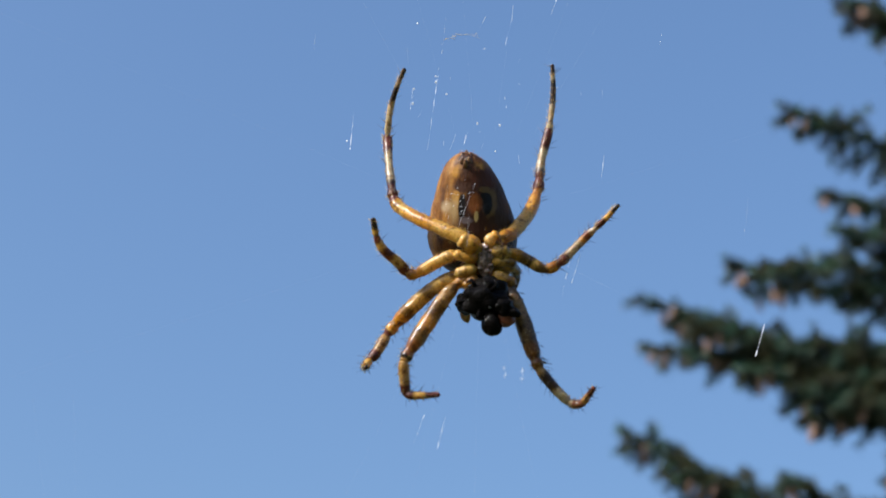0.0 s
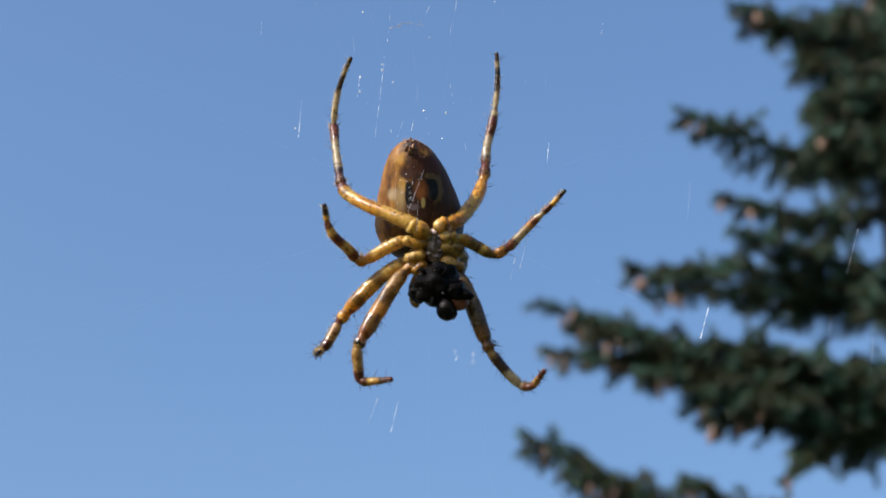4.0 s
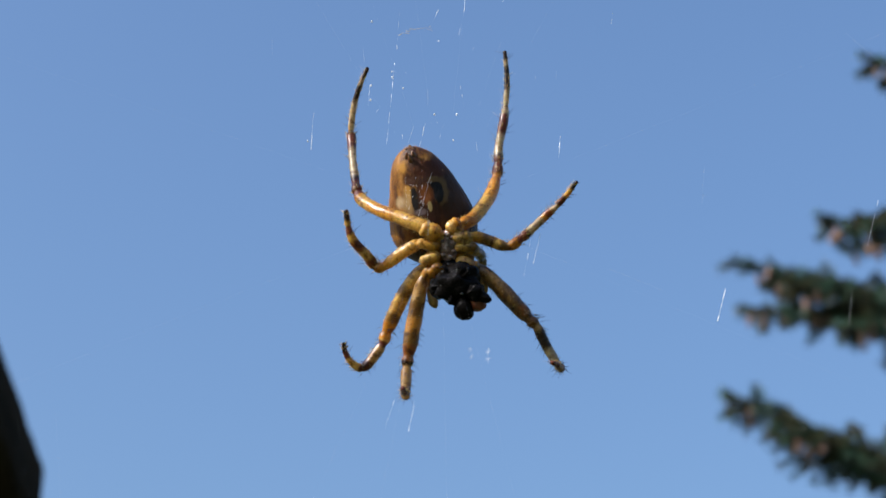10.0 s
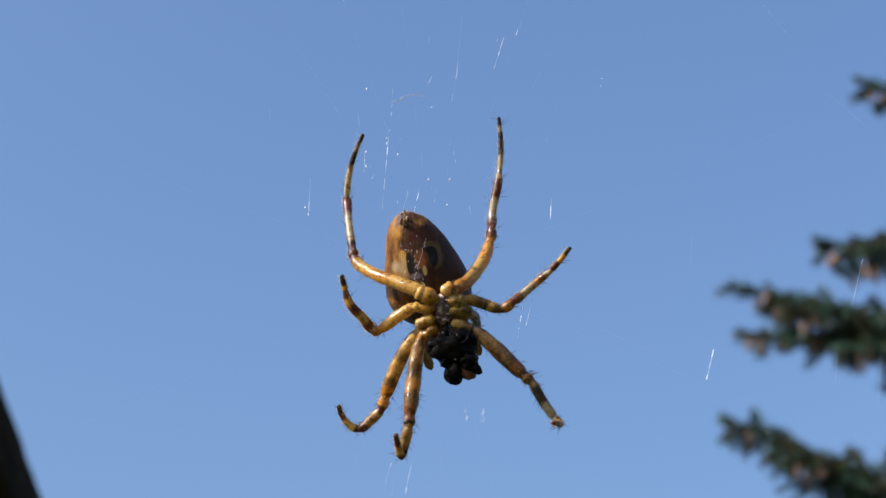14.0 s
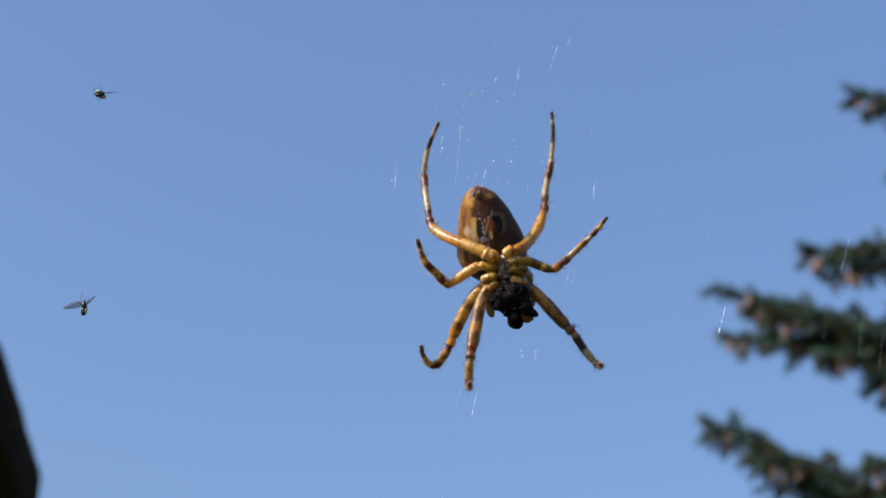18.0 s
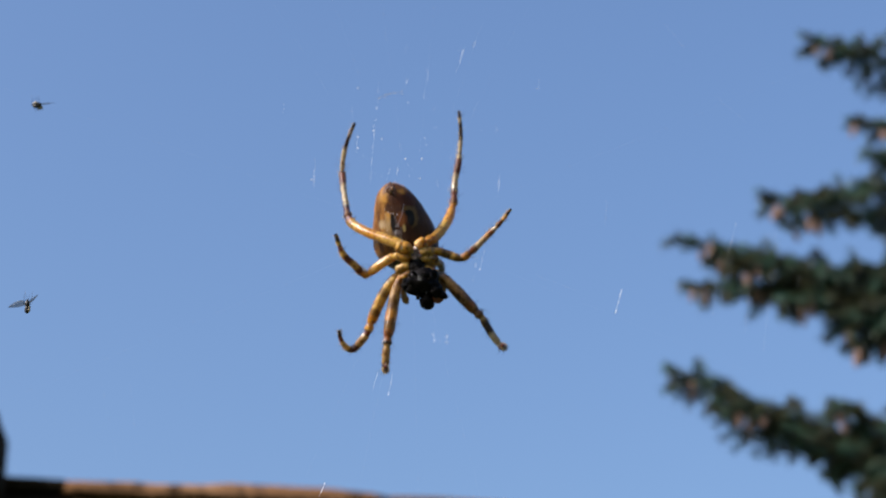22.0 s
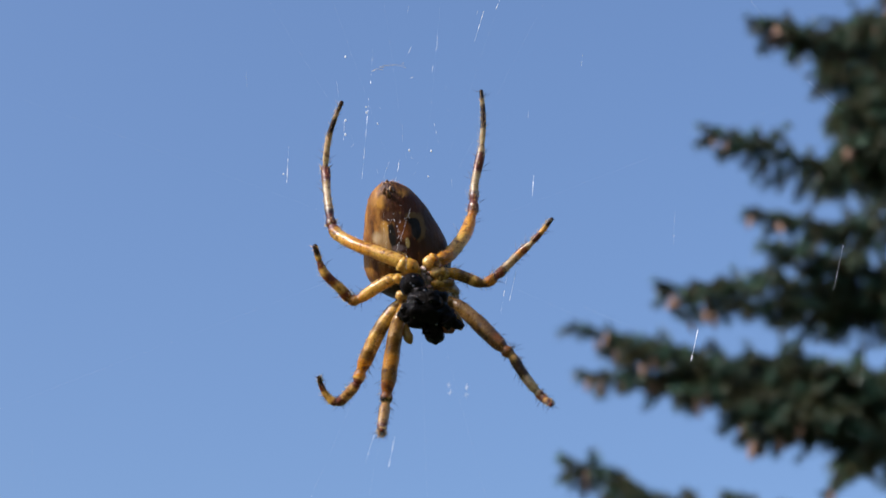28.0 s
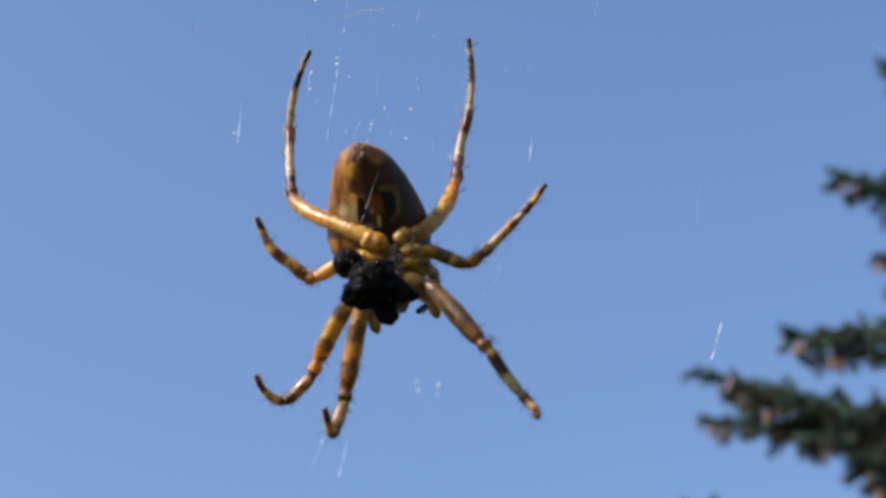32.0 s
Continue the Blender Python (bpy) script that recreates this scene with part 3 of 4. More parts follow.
# abdomen: rows of distance from the tip, half width, middle x, middle depth
ROWS = [(0.0, 0.5, -2.15, 1.3), (0.35, 1.15, -2.12, 1.1), (0.9, 1.85, -2.05, 0.8), (1.8, 2.5, -1.95, 0.5), (3.0, 3.05, -1.8, 0.2), (4.5, 3.6, -1.65, -0.1),
        (6.0, 4.05, -1.5, -0.35), (7.5, 4.3, -1.42, -0.5), (9.0, 4.3, -1.35, -0.6), (10.5, 3.7, -1.2, -0.7), (11.6, 2.4, -1.0, -0.7), (12.1, 0.9, -0.9, -0.7)]
R, _ = spline(ROWS, 4)
bm = bmesh.new()
rings = []
for d, h, x, w in R:
    ring = []
    for k in range(40):
        a = 2 * math.pi * k / 40
        n = 1 + 0.02 * noise.noise((math.cos(a) * 2, math.sin(a) * 2, d * 0.8)) + 0.012 * noise.noise((math.cos(a) * 9, math.sin(a) * 9, d * 3))
        ring.append(bm.verts.new(((x + h * math.cos(a) * n) * MM, (2.85 - d) * MM, (w + 0.92 * h * math.sin(a) * n) * MM)))
    rings.append(ring)
for r0, r1 in zip(rings, rings[1:]):
    for k in range(40):
        bm.faces.new((r0[k], r0[(k + 1) % 40], r1[(k + 1) % 40], r1[k]))
bm.faces.new(rings[0]), bm.faces.new(rings[-1][::-1])
bmesh.ops.recalc_face_normals(bm, faces=bm.faces)
fuzz = [(Vector(v.co), v.normal.copy()) for v in bm.verts]
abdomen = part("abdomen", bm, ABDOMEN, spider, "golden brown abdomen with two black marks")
rng = random.Random(3)
bm = bmesh.new()
for co, nrm in rng.sample(fuzz, 300):
    add_spine(bm, co - nrm * 0.02 * MM, nrm + Vector((0, 0.9, 0)), rng.uniform(0.18, 0.42) * MM, 0.014 * MM, 0)
tagged(part("bristles", bm, BROWN, abdomen), kind="stuff")
for x, y, z, s in ((-2.52, 1.75, 2.35, 0.34), (-1.75, 1.75, 2.35, 0.34), (-2.6, 2.2, 1.65, 0.36), (-1.7, 2.2, 1.65, 0.36), (-2.15, 2.45, 1.3, 0.34), (-2.15, 1.55, 2.75, 0.26)):
    bm = bmesh.new()
    add_tube(bm, np.array(((x, y - 0.3, z - 0.25), (x * 0.9 - 0.215, y + 0.2, z + 0.05), (x * 0.75 - 0.54, y + 0.55, z + 0.3))) * MM, np.array((s, s * 0.8, s * 0.35)) * MM, 10, None, 0.15, 4)
    part("spinneret", bm, SPINNER, abdomen, "brown cone-shaped spinneret with a pale tip")

bm = bmesh.new()
add_ball(bm, Vector((0.0, -8.0, 1.6)) * MM, Vector((2.5, 3.3, 1.9)) * MM, rough=0.05, freq=2.0, sub=4)
part("cephalothorax", bm, AMBER, spider)
# breast plate: a shield with a ridge down the middle and knobs towards the hips
bm = bmesh.new()
add_ball(bm, Vector((0.05, -7.5, 3.45)) * MM, Vector((0.95, 1.65, 0.75)) * MM, rough=0.14, freq=2.5, sub=4)
for k in range(9):
    add_ball(bm, Vector((0.05 + 0.55 * math.sin(k * 2.4), -6.35 - 0.27 * k, 4.05)) * MM, Vector((0.27, 0.22, 0.2)) * MM, rough=0.3, freq=2.0, sub=2, seed=k)
part("sternum", bm, STERNUM, spider, "mottled purplish brown breast plate")


def hip(inner, outer, r, near, far, seed):
    """A hip joint: a swollen glassy segment with a ring at its outer end."""
    a, b = np.array(inner), np.array(outer)
    n = 15
    P = np.array([a + (b - a) * k / (n - 1) for k in range(n)])
    swell = [0.62, 0.84, 0.95, 1.0, 1.02, 1.03, 1.02, 1.0, 0.96, 0.90, 0.83, 0.88, 0.90, 0.84, 0.62]
    bm = bmesh.new()
    add_tube(bm, P * MM, r * np.array(swell) * MM, 18, None, 0.10, seed)
    ob = part("hip", bm, BANDED, spider)
    cols = np.ones((len(ob.data.vertices), 4), np.float32)
    u = np.append(np.repeat(np.arange(n) / (n - 1), 18), (0.0, 1.0))
    ease = 1 / (1 + np.exp(-(u - 0.62) / 0.06))
    cols[:, :3] = np.array(near) * (1 - ease[:, None]) + np.array(far) * ease[:, None]
    ob.data.color_attributes.new("pigment", "FLOAT_COLOR", "POINT").data.foreach_set("color", cols.ravel())


PEARL = (0.66, 0.46, 0.16)
for k, (inner, outer, r, near, far) in enumerate((((-0.75, -6.35, 4.1), (-2.45, -5.45, 4.6), 0.86, A, C), ((0.1, -5.85, 4.0), (1.15, -4.95, 4.0), 0.60, PEARL, A),
        ((0.65, -6.6, 4.0), (2.15, -6.45, 3.9), 0.56, PEARL, C), ((0.75, -7.6, 3.9), (2.85, -7.65, 3.5), 0.50, C, O), ((0.85, -8.85, 3.8), (2.9, -9.6, 3.9), 0.60, C, O),
        ((-0.8, -7.35, 4.0), (-2.9, -7.0, 4.1), 0.60, A, C), ((-0.9, -8.25, 4.0), (-2.7, -8.85, 3.9), 0.62, C, PEARL), ((-0.75, -9.2, 3.9), (-1.95, -10.1, 3.9), 0.62, A, A))):
    hip(inner, outer, r, near, far, k)
# jaws and feelers
for s in (-1, 1):
    bm = bmesh.new()
    add_tube(bm, np.array(((0.5 * s, -9.6, 2.9), (0.6 * s, -10.6, 3.4), (0.5 * s, -11.6, 3.9))) * MM, np.array((0.75, 0.8, 0.45)) * MM, 12, None, 0.1, 9)
    part("jaw", bm, BROWN, spider, "dark brown jaw")
    bm = bmesh.new()
    path = [(-1.0, -9.7, 2.6, 0.35), (-1.7, -10.8, 2.9, 0.42), (-1.95, -12.0, 3.1, 0.40), (-1.7, -12.9, 3.3, 0.48), (-1.5, -13.4, 3.3, 0.25)]
    if s > 0:
        path = [(1.0, -9.7, 2.6, 0.35), (2.0, -10.3, 2.8, 0.42), (2.9, -10.9, 3.0, 0.40), (3.3, -11.7, 3.2, 0.48), (3.45, -12.2, 3.2, 0.25)]
    rows, us = spline(path, 5)
    add_tube(bm, rows[:, :3] * MM, rows[:, 3] * MM, 10, None, 0.1, 5)
    for _ in range(18):
        k = rng.randrange(2, len(rows) - 1)
        add_spine(bm, rows[k, :3] * MM, (rng.uniform(-1, 1), rng.uniform(-1.2, 0), rng.uniform(-1, 1)), 0.75 * MM, 0.02 * MM)
    part("feeler", bm, CREAM, spider, "short cream-coloured feeler")

# ---- the prey in its jaws: a chewed black insect ----
prey = empty("prey_insect", HANG @ pose(0, -0.011, 0.006), "chewed glossy black insect held in the jaws", "insect")
for name, c, r, turn, slot, seed, rough in (
        ("body", (0.0, 0.05, 0), (2.35, 1.85, 1.7), (0, 25, 10), SHELL, 1.0, 0.34), ("head", (-1.6, 1.6, -1.9), (1.28, 1.25, 1.25), (0, 0, 20), SHELL, 2.0, 0.05),
        ("neck", (-0.8, 1.05, -0.7), (1.1, 1.1, 1.0), (0, 0, 20), SHELL, 2.5, 0.3), ("tail", (0.75, -2.30, 0.1), (1.02, 1.25, 1.0), (0, 0, 6), SHELL, 3.0, 0.14),
        ("lump", (2.05, -0.75, 0.3), (1.05, 0.85, 0.9), (160, 100, 240), SHELL, 4.0, 0.34), ("lump", (-1.75, -0.35, 0.3), (0.95, 1.05, 1.05), (200, 125, 300), SHELL, 5.0, 0.34),
        ("horn", (2.85, -1.25, 0.3), (0.78, 0.50, 0.50), (0, 0, -25), SHELL, 6.5, 0.25), ("lump", (0.6, 1.45, 0.4), (0.9, 0.7, 0.8), (30, 60, 10), SHELL, 8.5, 0.34),
        ("wing_case", (1.85, -1.6, -0.35), (0.92, 1.1, 0.7), (0, 0, 20), RUST, 6.0, 0.2)):
    bm = bmesh.new()
    add_ball(bm, Vector(c) * MM, Vector(r) * MM, rot=turn, rough=rough, freq=1.7, sub=4, seed=seed)
    part(name, bm, slot, prey, "rust-red wing case" if slot is RUST else "")
for k in range(4):
    bm = bmesh.new()
    a = 0.7 + k * 1.3
    add_tube(bm, np.array(((1.4 * math.cos(a), 1.2 * math.sin(a), 1.1), (2.2 * math.cos(a), 1.9 * math.sin(a), 1.4), (2.4 * math.cos(a + 0.3), 2.1 * math.sin(a + 0.3), 0.9))) * MM,
             np.array((0.24, 0.18, 0.1)) * MM, 8, None, 0.1, k)
    part("leg", bm, SHELL, prey)
# glossy beads added to the wet, chewed shell to stand for its sparkles
rng = random.Random(31)
for k in range(26):
    u = Vector((rng.gauss(-0.3, 0.7), rng.gauss(0.8, 0.7), rng.gauss(0.4, 0.6))).normalized()
    bm = bmesh.new()
    r = rng.uniform(0.07, 0.16)
    add_ball(bm, Vector((2.3 * u.x, 0.05 + 1.85 * u.y, 1.7 * u.z)) * MM, Vector((r, r * 0.8, r)) * MM, rough=0.2, freq=2.0, sub=2, seed=k)
    part("sparkle_bead", bm, WET, prey)
# more beads added for sparkles, round the head
for k in range(8):
    u = Vector((rng.gauss(-0.2, 0.7), rng.gauss(0.6, 0.6), rng.gauss(0, 0.8))).normalized()
    bm = bmesh.new()
    r = rng.uniform(0.08, 0.15)
    add_ball(bm, Vector((-1.6 + 1.25 * u.x, 1.6 + 1.22 * u.y, -1.9 + 1.22 * u.z)) * MM, Vector((r, r, r)) * MM, rough=0.2, freq=2.0, sub=2, seed=k)
    part("sparkle_bead", bm, WET, prey)


# ---- the web, in an upright plane through the spider ----
def web(x, y):
    return np.array((x, y, 0.5 - 0.52 * y - 0.23 * x)) * MM


orb_web = empty("orb_web", HANG, "fine silk orb web, glinting where the sun catches it", "spider web")


def thread(name, p, q, r, label="", skin=SILK):
    bm = bmesh.new()
    n = 8
    P = np.array([p + (q - p) * k / n for k in range(n + 1)])
    add_tube(bm, P, np.full(n + 1, r * MM), 5)
    return part(name, bm, skin, orb_web, label)


def glint(x0, y0, x1, y1, r, gaps=1.0):
    """The sun's glint on silk, built as thickened sparks and short dashes of uneven thickness, with gaps or in one
    streak.
    """
    long = math.hypot(x1 - x0, y1 - y0)
    t = 0.0
    while t < long:
        e = min(long, t + rng.choice((0.12, 0.2, 0.3, 0.5, 0.8)))
        p, q = (web(x0 + (x1 - x0) * k / long, y0 + (y1 - y0) * k / long) for k in (t, e))
        thread("glinting_thread", p, q, r * rng.choice((0.4, 0.8, 1.4, 2.3, 3.2)) * 0.001, "sun glint on the silk, built as thicker thread")
        t = e + gaps * rng.choice((0.05, 0.15, 0.3, 0.6))


rng = random.Random(21)
HUB = (-0.5, -4.0)
for a in (84, 97, 108, 71, 62, 120, 258, 271, 246, 284, 20, 158, 335, 200):
    u = np.array((math.cos(radians(a)), math.sin(radians(a))))
    thread("radial_thread", web(*(HUB + 9 * u)), web(*(HUB + (95 if abs(u[1]) > 0.5 else 75) * u)), 0.0008)
# short stretches, drawn double and lit, of the catching spiral and radials
for x0, y0, x1, y1, r in ((-5.3, 11.4, -6.0, 2.8, 6), (-3.32, 4.7, -3.85, 3.0, 12), (-2.3, 4.5, -2.7, 2.7, 9), (1.3, 8.7, 1.7, 6.6, 7), (-0.1, -0.6, -0.3, -5.4, 10), (8.2, -6.8, 7.3, -11.1, 10),
                          (3.90, -17.3, 3.86, -18.7, 9), (-4.9, 16.7, -5.1, 12.9, 6), (1.65, 16.8, 1.15, 14.0, 7), (-0.9, 17.0, -1.4, 15.9, 8), (-0.45, 4.6, -0.75, 3.4, 9), (-2.2, 4.9, -2.5, 4.1, 7),
                          (-4.9, -21.6, -5.7, -24.0, 8), (17.1, 16.0, 16.9, 14.8, 9), (8.8, 23.0, 8.1, 21.2, 8), (5.4, 36.3, 3.6, 28.4, 11)):
    glint(x0, y0, x1, y1, r)
# strong unbroken streaks
for x0, y0, x1, y1, r in ((27.0, -12.8, 26.0, -15.9, 20), (43.1, -4.9, 41.5, -9.4, 9), (-11.3, -34.3, -12.0, -35.9, 12), (6.8, 21.0, 5.7, 17.6, 11), (-13.25, 6.5, -13.35, 2.75, 9), (-7.75, 9.2, -7.85, 7.0, 10),
                          (9.1, -6.6, 8.3, -9.5, 7), (11.3, 3.1, 11.05, 0.9, 12), (-3.0, -21.8, -3.6, -24.6, 8)):
    glint(x0, y0, x1, y1, r, 0.0)
# sparks of sun where a thread turns to it, built as small white balls
for x, y, r in ((-7.67, 15.93, 70), (-5.57, 10.5, 55), (-5.55, 9.9, 70), (-7.62, 9.1, 65), (-7.65, 7.6, 75), (-4.41, 8.7, 55), (-1.27, 5.86, 70), (0.93, 5.75, 75), (-13.7, 3.6, 60), (0.6, 3.1, 60)):
    bm = bmesh.new()
    add_ball(bm, Vector(web(x, y)), Vector((r, r * 1.4, r)) * 0.0013 * MM, rough=0.3, freq=2.0, sub=2, seed=x)
    part("glint_ball", bm, SILK, orb_web, "sun glint on the silk, built as a small ball")
# the catching spiral out in the sun, and radials hanging down to one side
for k, (x0, y0, x1, y1) in enumerate(((35.3, 23.7, 37.8, 19.8), (41.5, 13.0, 45.5, 9.0), (15.7, -10.4, 20.8, -12.7), (25.7, -0.6, 25.2, -4.4), (44.0, -14.0, 43.0, -19.5), (48.5, -6.0, 47.6, -12.0), (46.5, -16.0, 45.2, -22.0),
                                      (51.0, -12.0, 50.2, -17.0), (39.5, -13.5, 38.9, -17.0), (-39.1, -20.4, -36.6, -30.0), (-35.6, -20.4, -34.1, -30.0), (-52.5, -22.2, -49.5, -33.0), (-48.9, -28.0, -48.0, -33.0), (-45.2, -29.0, -44.3, -33.0))):
    thread("spiral_thread" if x0 > 0 else "radial_thread", web(x0, y0), web(x1, y1), (0.0026 if k % 2 else 0.0034) if x0 > 0 else 0.0007)
rng = random.Random(11)
for _ in range(20):
    x, y = rng.gauss(-1, 6), rng.gauss(9, 7)
    if y < 1 and abs(x) < 9:
        continue
    ln = rng.choice((0.15, 0.4, 0.9, 1.6))
    thread("silk_tuft", web(x, y), web(x + rng.gauss(0.05, 0.12), y + ln), rng.choice((4, 7, 12)) * 0.001)
# threads and flecks of silk in front of the belly, and two sparks below the prey
for p, q, r in (((-1.1, -0.2, 5.2), (-2.7, -4.7, 5.4), 9), ((-1.6, -3.2, 5.6), (-1.7, -6.4, 5.6), 6), ((-3.77, -0.5, 4.4), (-3.84, -3.5, 4.6), 4)):
    for k in range(4):
        a, b = np.array(p) + (np.array(q) - p) * (k / 4), np.array(p) + (np.array(q) - p) * ((k + rng.uniform(0.55, 1.0)) / 4)
        # the glint is built in as thicker thread
        thread("glinting_thread", a * MM, b * MM, r * rng.uniform(0.6, 1.8) * 0.001, "sun glint on the silk, built as thicker thread")
for _ in range(26):
    x, y = rng.gauss(-2.6, 0.7), rng.gauss(-2.2, 1.6)
    a = np.array((x, y, 4.55 - 0.16 * (x + 1.5) ** 2))
    thread("silk_tuft", a * MM, (a + (rng.gauss(0, 0.12), rng.gauss(0, 0.2), 0.05)) * MM, rng.choice((8, 12, 20)) * 0.001)
for x, y in ((2.18, -17.33), (3.88, -17.6), (3.85, -18.3), (2.3, -18.0), (-0.9, 13.6)):
    for a in (0.3, 1.4, 2.5):
        u = np.array((math.cos(a), math.sin(a))) * rng.uniform(0.12, 0.34)
        thread("silk_tuft", web(x - u[0], y - u[1]), web(x + u[0], y + u[1]), rng.choice((7, 10, 15)) * 0.001)
# the crumpled knot of silk over the hub
for k in range(34):
    x = -5.1 + 3.4 * (k + rng.random()) / 34
    y = 14.25 + 0.75 * min(1.0, (x + 5.1) / 1.5) - 0.08 * max(0.0, x + 3.0) + rng.gauss(0, 0.05)
    thread("silk_tuft", web(x, y), web(x + rng.gauss(0.16, 0.12), y + rng.gauss(0.02, 0.08)), rng.choice((8, 14, 26, 34)) * 0.001, "crumpled yellowish silk", STALE)
# anchor lines to the pergola and the lawn
inv = HANG.inverted()
for a, place in ((web(-70, 34), (-0.46, 1.07, 2.27)), (web(70, 30), (0.75, 1.52, 2.26)), (web(-3, -99), (-0.02, -0.25, 0.0))):
    thread("anchor_thread", a, np.array(inv @ Vector(place)), 0.0012)


# ---- two midges caught in the web ----
def midge(at_mm, turn, label, folded):
    ob = empty("midge", HANG @ Matrix.Translation(Vector(at_mm) * MM) @ pose(0, 0, 0, *turn), label, "midge", "midges in the web")
    for name, c, r, m in (("thorax", (0, 0.05, 0), (0.33, 0.42, 0.34) if not folded else (0.62, 0.36, 0.4), MIDGE), ("abdomen", (0.04, -0.62, 0.0) if not folded else (0.3, -0.38, -0.1), (0.33, 0.58, 0.30) if not folded else (0.36, 0.26, 0.2), MIDGE if not folded else PALE), ("head", (-0.02, 0.45, 0.03) if not folded else (-0.55, 0.3, 0.03), (0.18, 0.16, 0.17), MIDGE)):
        bm = bmesh.new()
        add_ball(bm, Vector(c) * MM, Vector(r) * MM, rough=0.12, freq=2.0, sub=3, seed=r[0])
        part(name, bm, m, ob)
    for s in (-1, 1):
        bm = bmesh.new()
        n = 9
        long, wide = ((2.45, 0.50) if s < 0 else (1.75, 0.20)) if not folded else (2.3 if s > 0 else 1.0, 0.12)
        edge = []
        for k in range(n + 1):
            t = k / n
            edge.append((t * long, wide * math.sin(math.pi * min(1.0, t ** 0.62)) ** 0.7 if 0 < t < 1 else 0.0))
        lo = [bm.verts.new((x * MM, -y * MM, 0.00001)) for x, y in edge]
        hi = [bm.verts.new((x * MM, y * 0.6 * MM, 0.00002 + 0.00004 * math.sin(x * 6))) for x, y in edge]
        for k in range(n):
            bm.faces.new((lo[k], lo[k + 1], hi[k + 1], hi[k]))
        bmesh.ops.remove_doubles(bm, verts=bm.verts, dist=1e-7)
        bmesh.ops.solidify(bm, geom=bm.faces[:], thickness=0.00001)
        wing = part("wing", bm, WING, ob, "smoky translucent wing")
        wing.matrix_basis = pose(0.12 * s * MM, 0.15 * MM, 0.1 * MM, 0, 0 if not folded else 10 * s, (199 if s < 0 else 46) if not folded else (-12 if s > 0 else -84))
    for s in (-1, 1):
        for k in range(3):
            bm = bmesh.new()
            y = 0.25 - 0.15 * k
            a = (1.2 - 0.5 * k) if not folded else 0.9 - 0.8 * k
            P = np.array(((0.15 * s, y, 0), (0.5 * s, y + 0.45 * a, 0.2), (0.45 * s + 0.1, y + 0.95 * a, 0.1), (0.5 * s + 0.1, y + 1.2 * a, 0.0))) * MM
            add_tube(bm, P, np.array((0.03, 0.022, 0.016, 0.01)) * MM, 6)
            part("leg", bm, MIDGE, ob)
        bm = bmesh.new()
        add_tube(bm, np.array(((0.05 * s, 0.55, 0), (0.2 * s, 1.0, 0.05), (0.25 * s - 0.15, 1.5, 0.0))) * MM, np.array((0.018, 0.014, 0.008)) * MM, 5)
        part("antenna", bm, MIDGE, ob)
    # pale scales along the flank
    bm = bmesh.new()
    c = (0.34, -0.55, 0.12) if not folded else (-0.1, 0.42, 0.2)
    add_ball(bm, Vector(c) * MM, Vector((0.13, 0.42, 0.2) if not folded else (0.34, 0.14, 0.2)) * MM, rough=0.3, freq=2.0, sub=3, seed=3)
    part("flank", bm, PALE, ob, "pale scaly flank")
    return ob


low_midge = midge((-48.62, -10.65, 18.16), (0, 0, -8), "tiny dark midge with spread smoky wings caught in silk", False)
midge((-50.0, 15.2, 3.0), (0, 0, 15), "tiny dark midge with a pale belly, wrapped in the web", True)


# ---- blue spruce ----
TX, TY, TOP = 1.52, 5.35, 7.0
spruce = empty("spruce_tree", pose(TX, TY, 0), "blue-green spruce with drooping branches and brown cones", "tree")
P = np.array([(0.02 * math.sin(z), 0.02 * math.cos(z * 1.3), z) for z in np.linspace(-0.05, TOP, 24)])
bm = bmesh.new()
add_tube(bm, P, 0.11 * (1 - P[:, 2] / (TOP + 0.15)) + 0.006, 14, None, 0.08)
part("trunk", bm, BARK, spruce)
nrg = np.random.default_rng(5)


def unit(v):
    return v / (np.linalg.norm(v, axis=-1, keepdims=True) + 1e-12)


def needles(P0, DR, LEN, per_metre):
    """Bottle brushes of flat needles on the twigs P0 + DR * LEN: vertices and triangles."""
    T = np.repeat(np.arange(len(P0)), np.maximum(12, (LEN + 0.012) * per_metre).astype(int))
    n = len(T)
    u = nrg.uniform(0.0, 1.0, n)
    base = P0[T] + DR[T] * (u * LEN[T])[:, None]
    side = nrg.normal(size=(n, 3))
    side = unit(side - DR[T] * np.sum(side * DR[T], axis=1)[:, None])
    way = unit(side * nrg.uniform(0.75, 1.05, n)[:, None] + DR[T] * nrg.uniform(0.4, 1.1, n)[:, None])
    ln = nrg.uniform(0.018, 0.031, n)
    wd = unit(np.cross(way, nrg.normal(size=(n, 3)))) * nrg.uniform(0.0011, 0.0018, n)[:, None]
    V = np.stack([base - wd, base + wd, base + way * ln[:, None]], 1).reshape(-1, 3)
    F = np.arange(3 * n).reshape(-1, 3)
    return V, F


def tri_part(name, V, F, material, parent):
    me = bpy.data.meshes.new(name)
    me.vertices.add(len(V))
    me.vertices.foreach_set("co", V.ravel().astype(np.float32))
    me.loops.add(F.size)
    me.loops.foreach_set("vertex_index", F.ravel().astype(np.int32))
    me.polygons.add(len(F))
    me.polygons.foreach_set("loop_start", np.arange(0, F.size, 3, dtype=np.int32))
    me.update(calc_edges=True)
    me.materials.append(material)
    ob = new(name, me)
    ob.parent = parent
    return tagged(ob, kind="stuff")


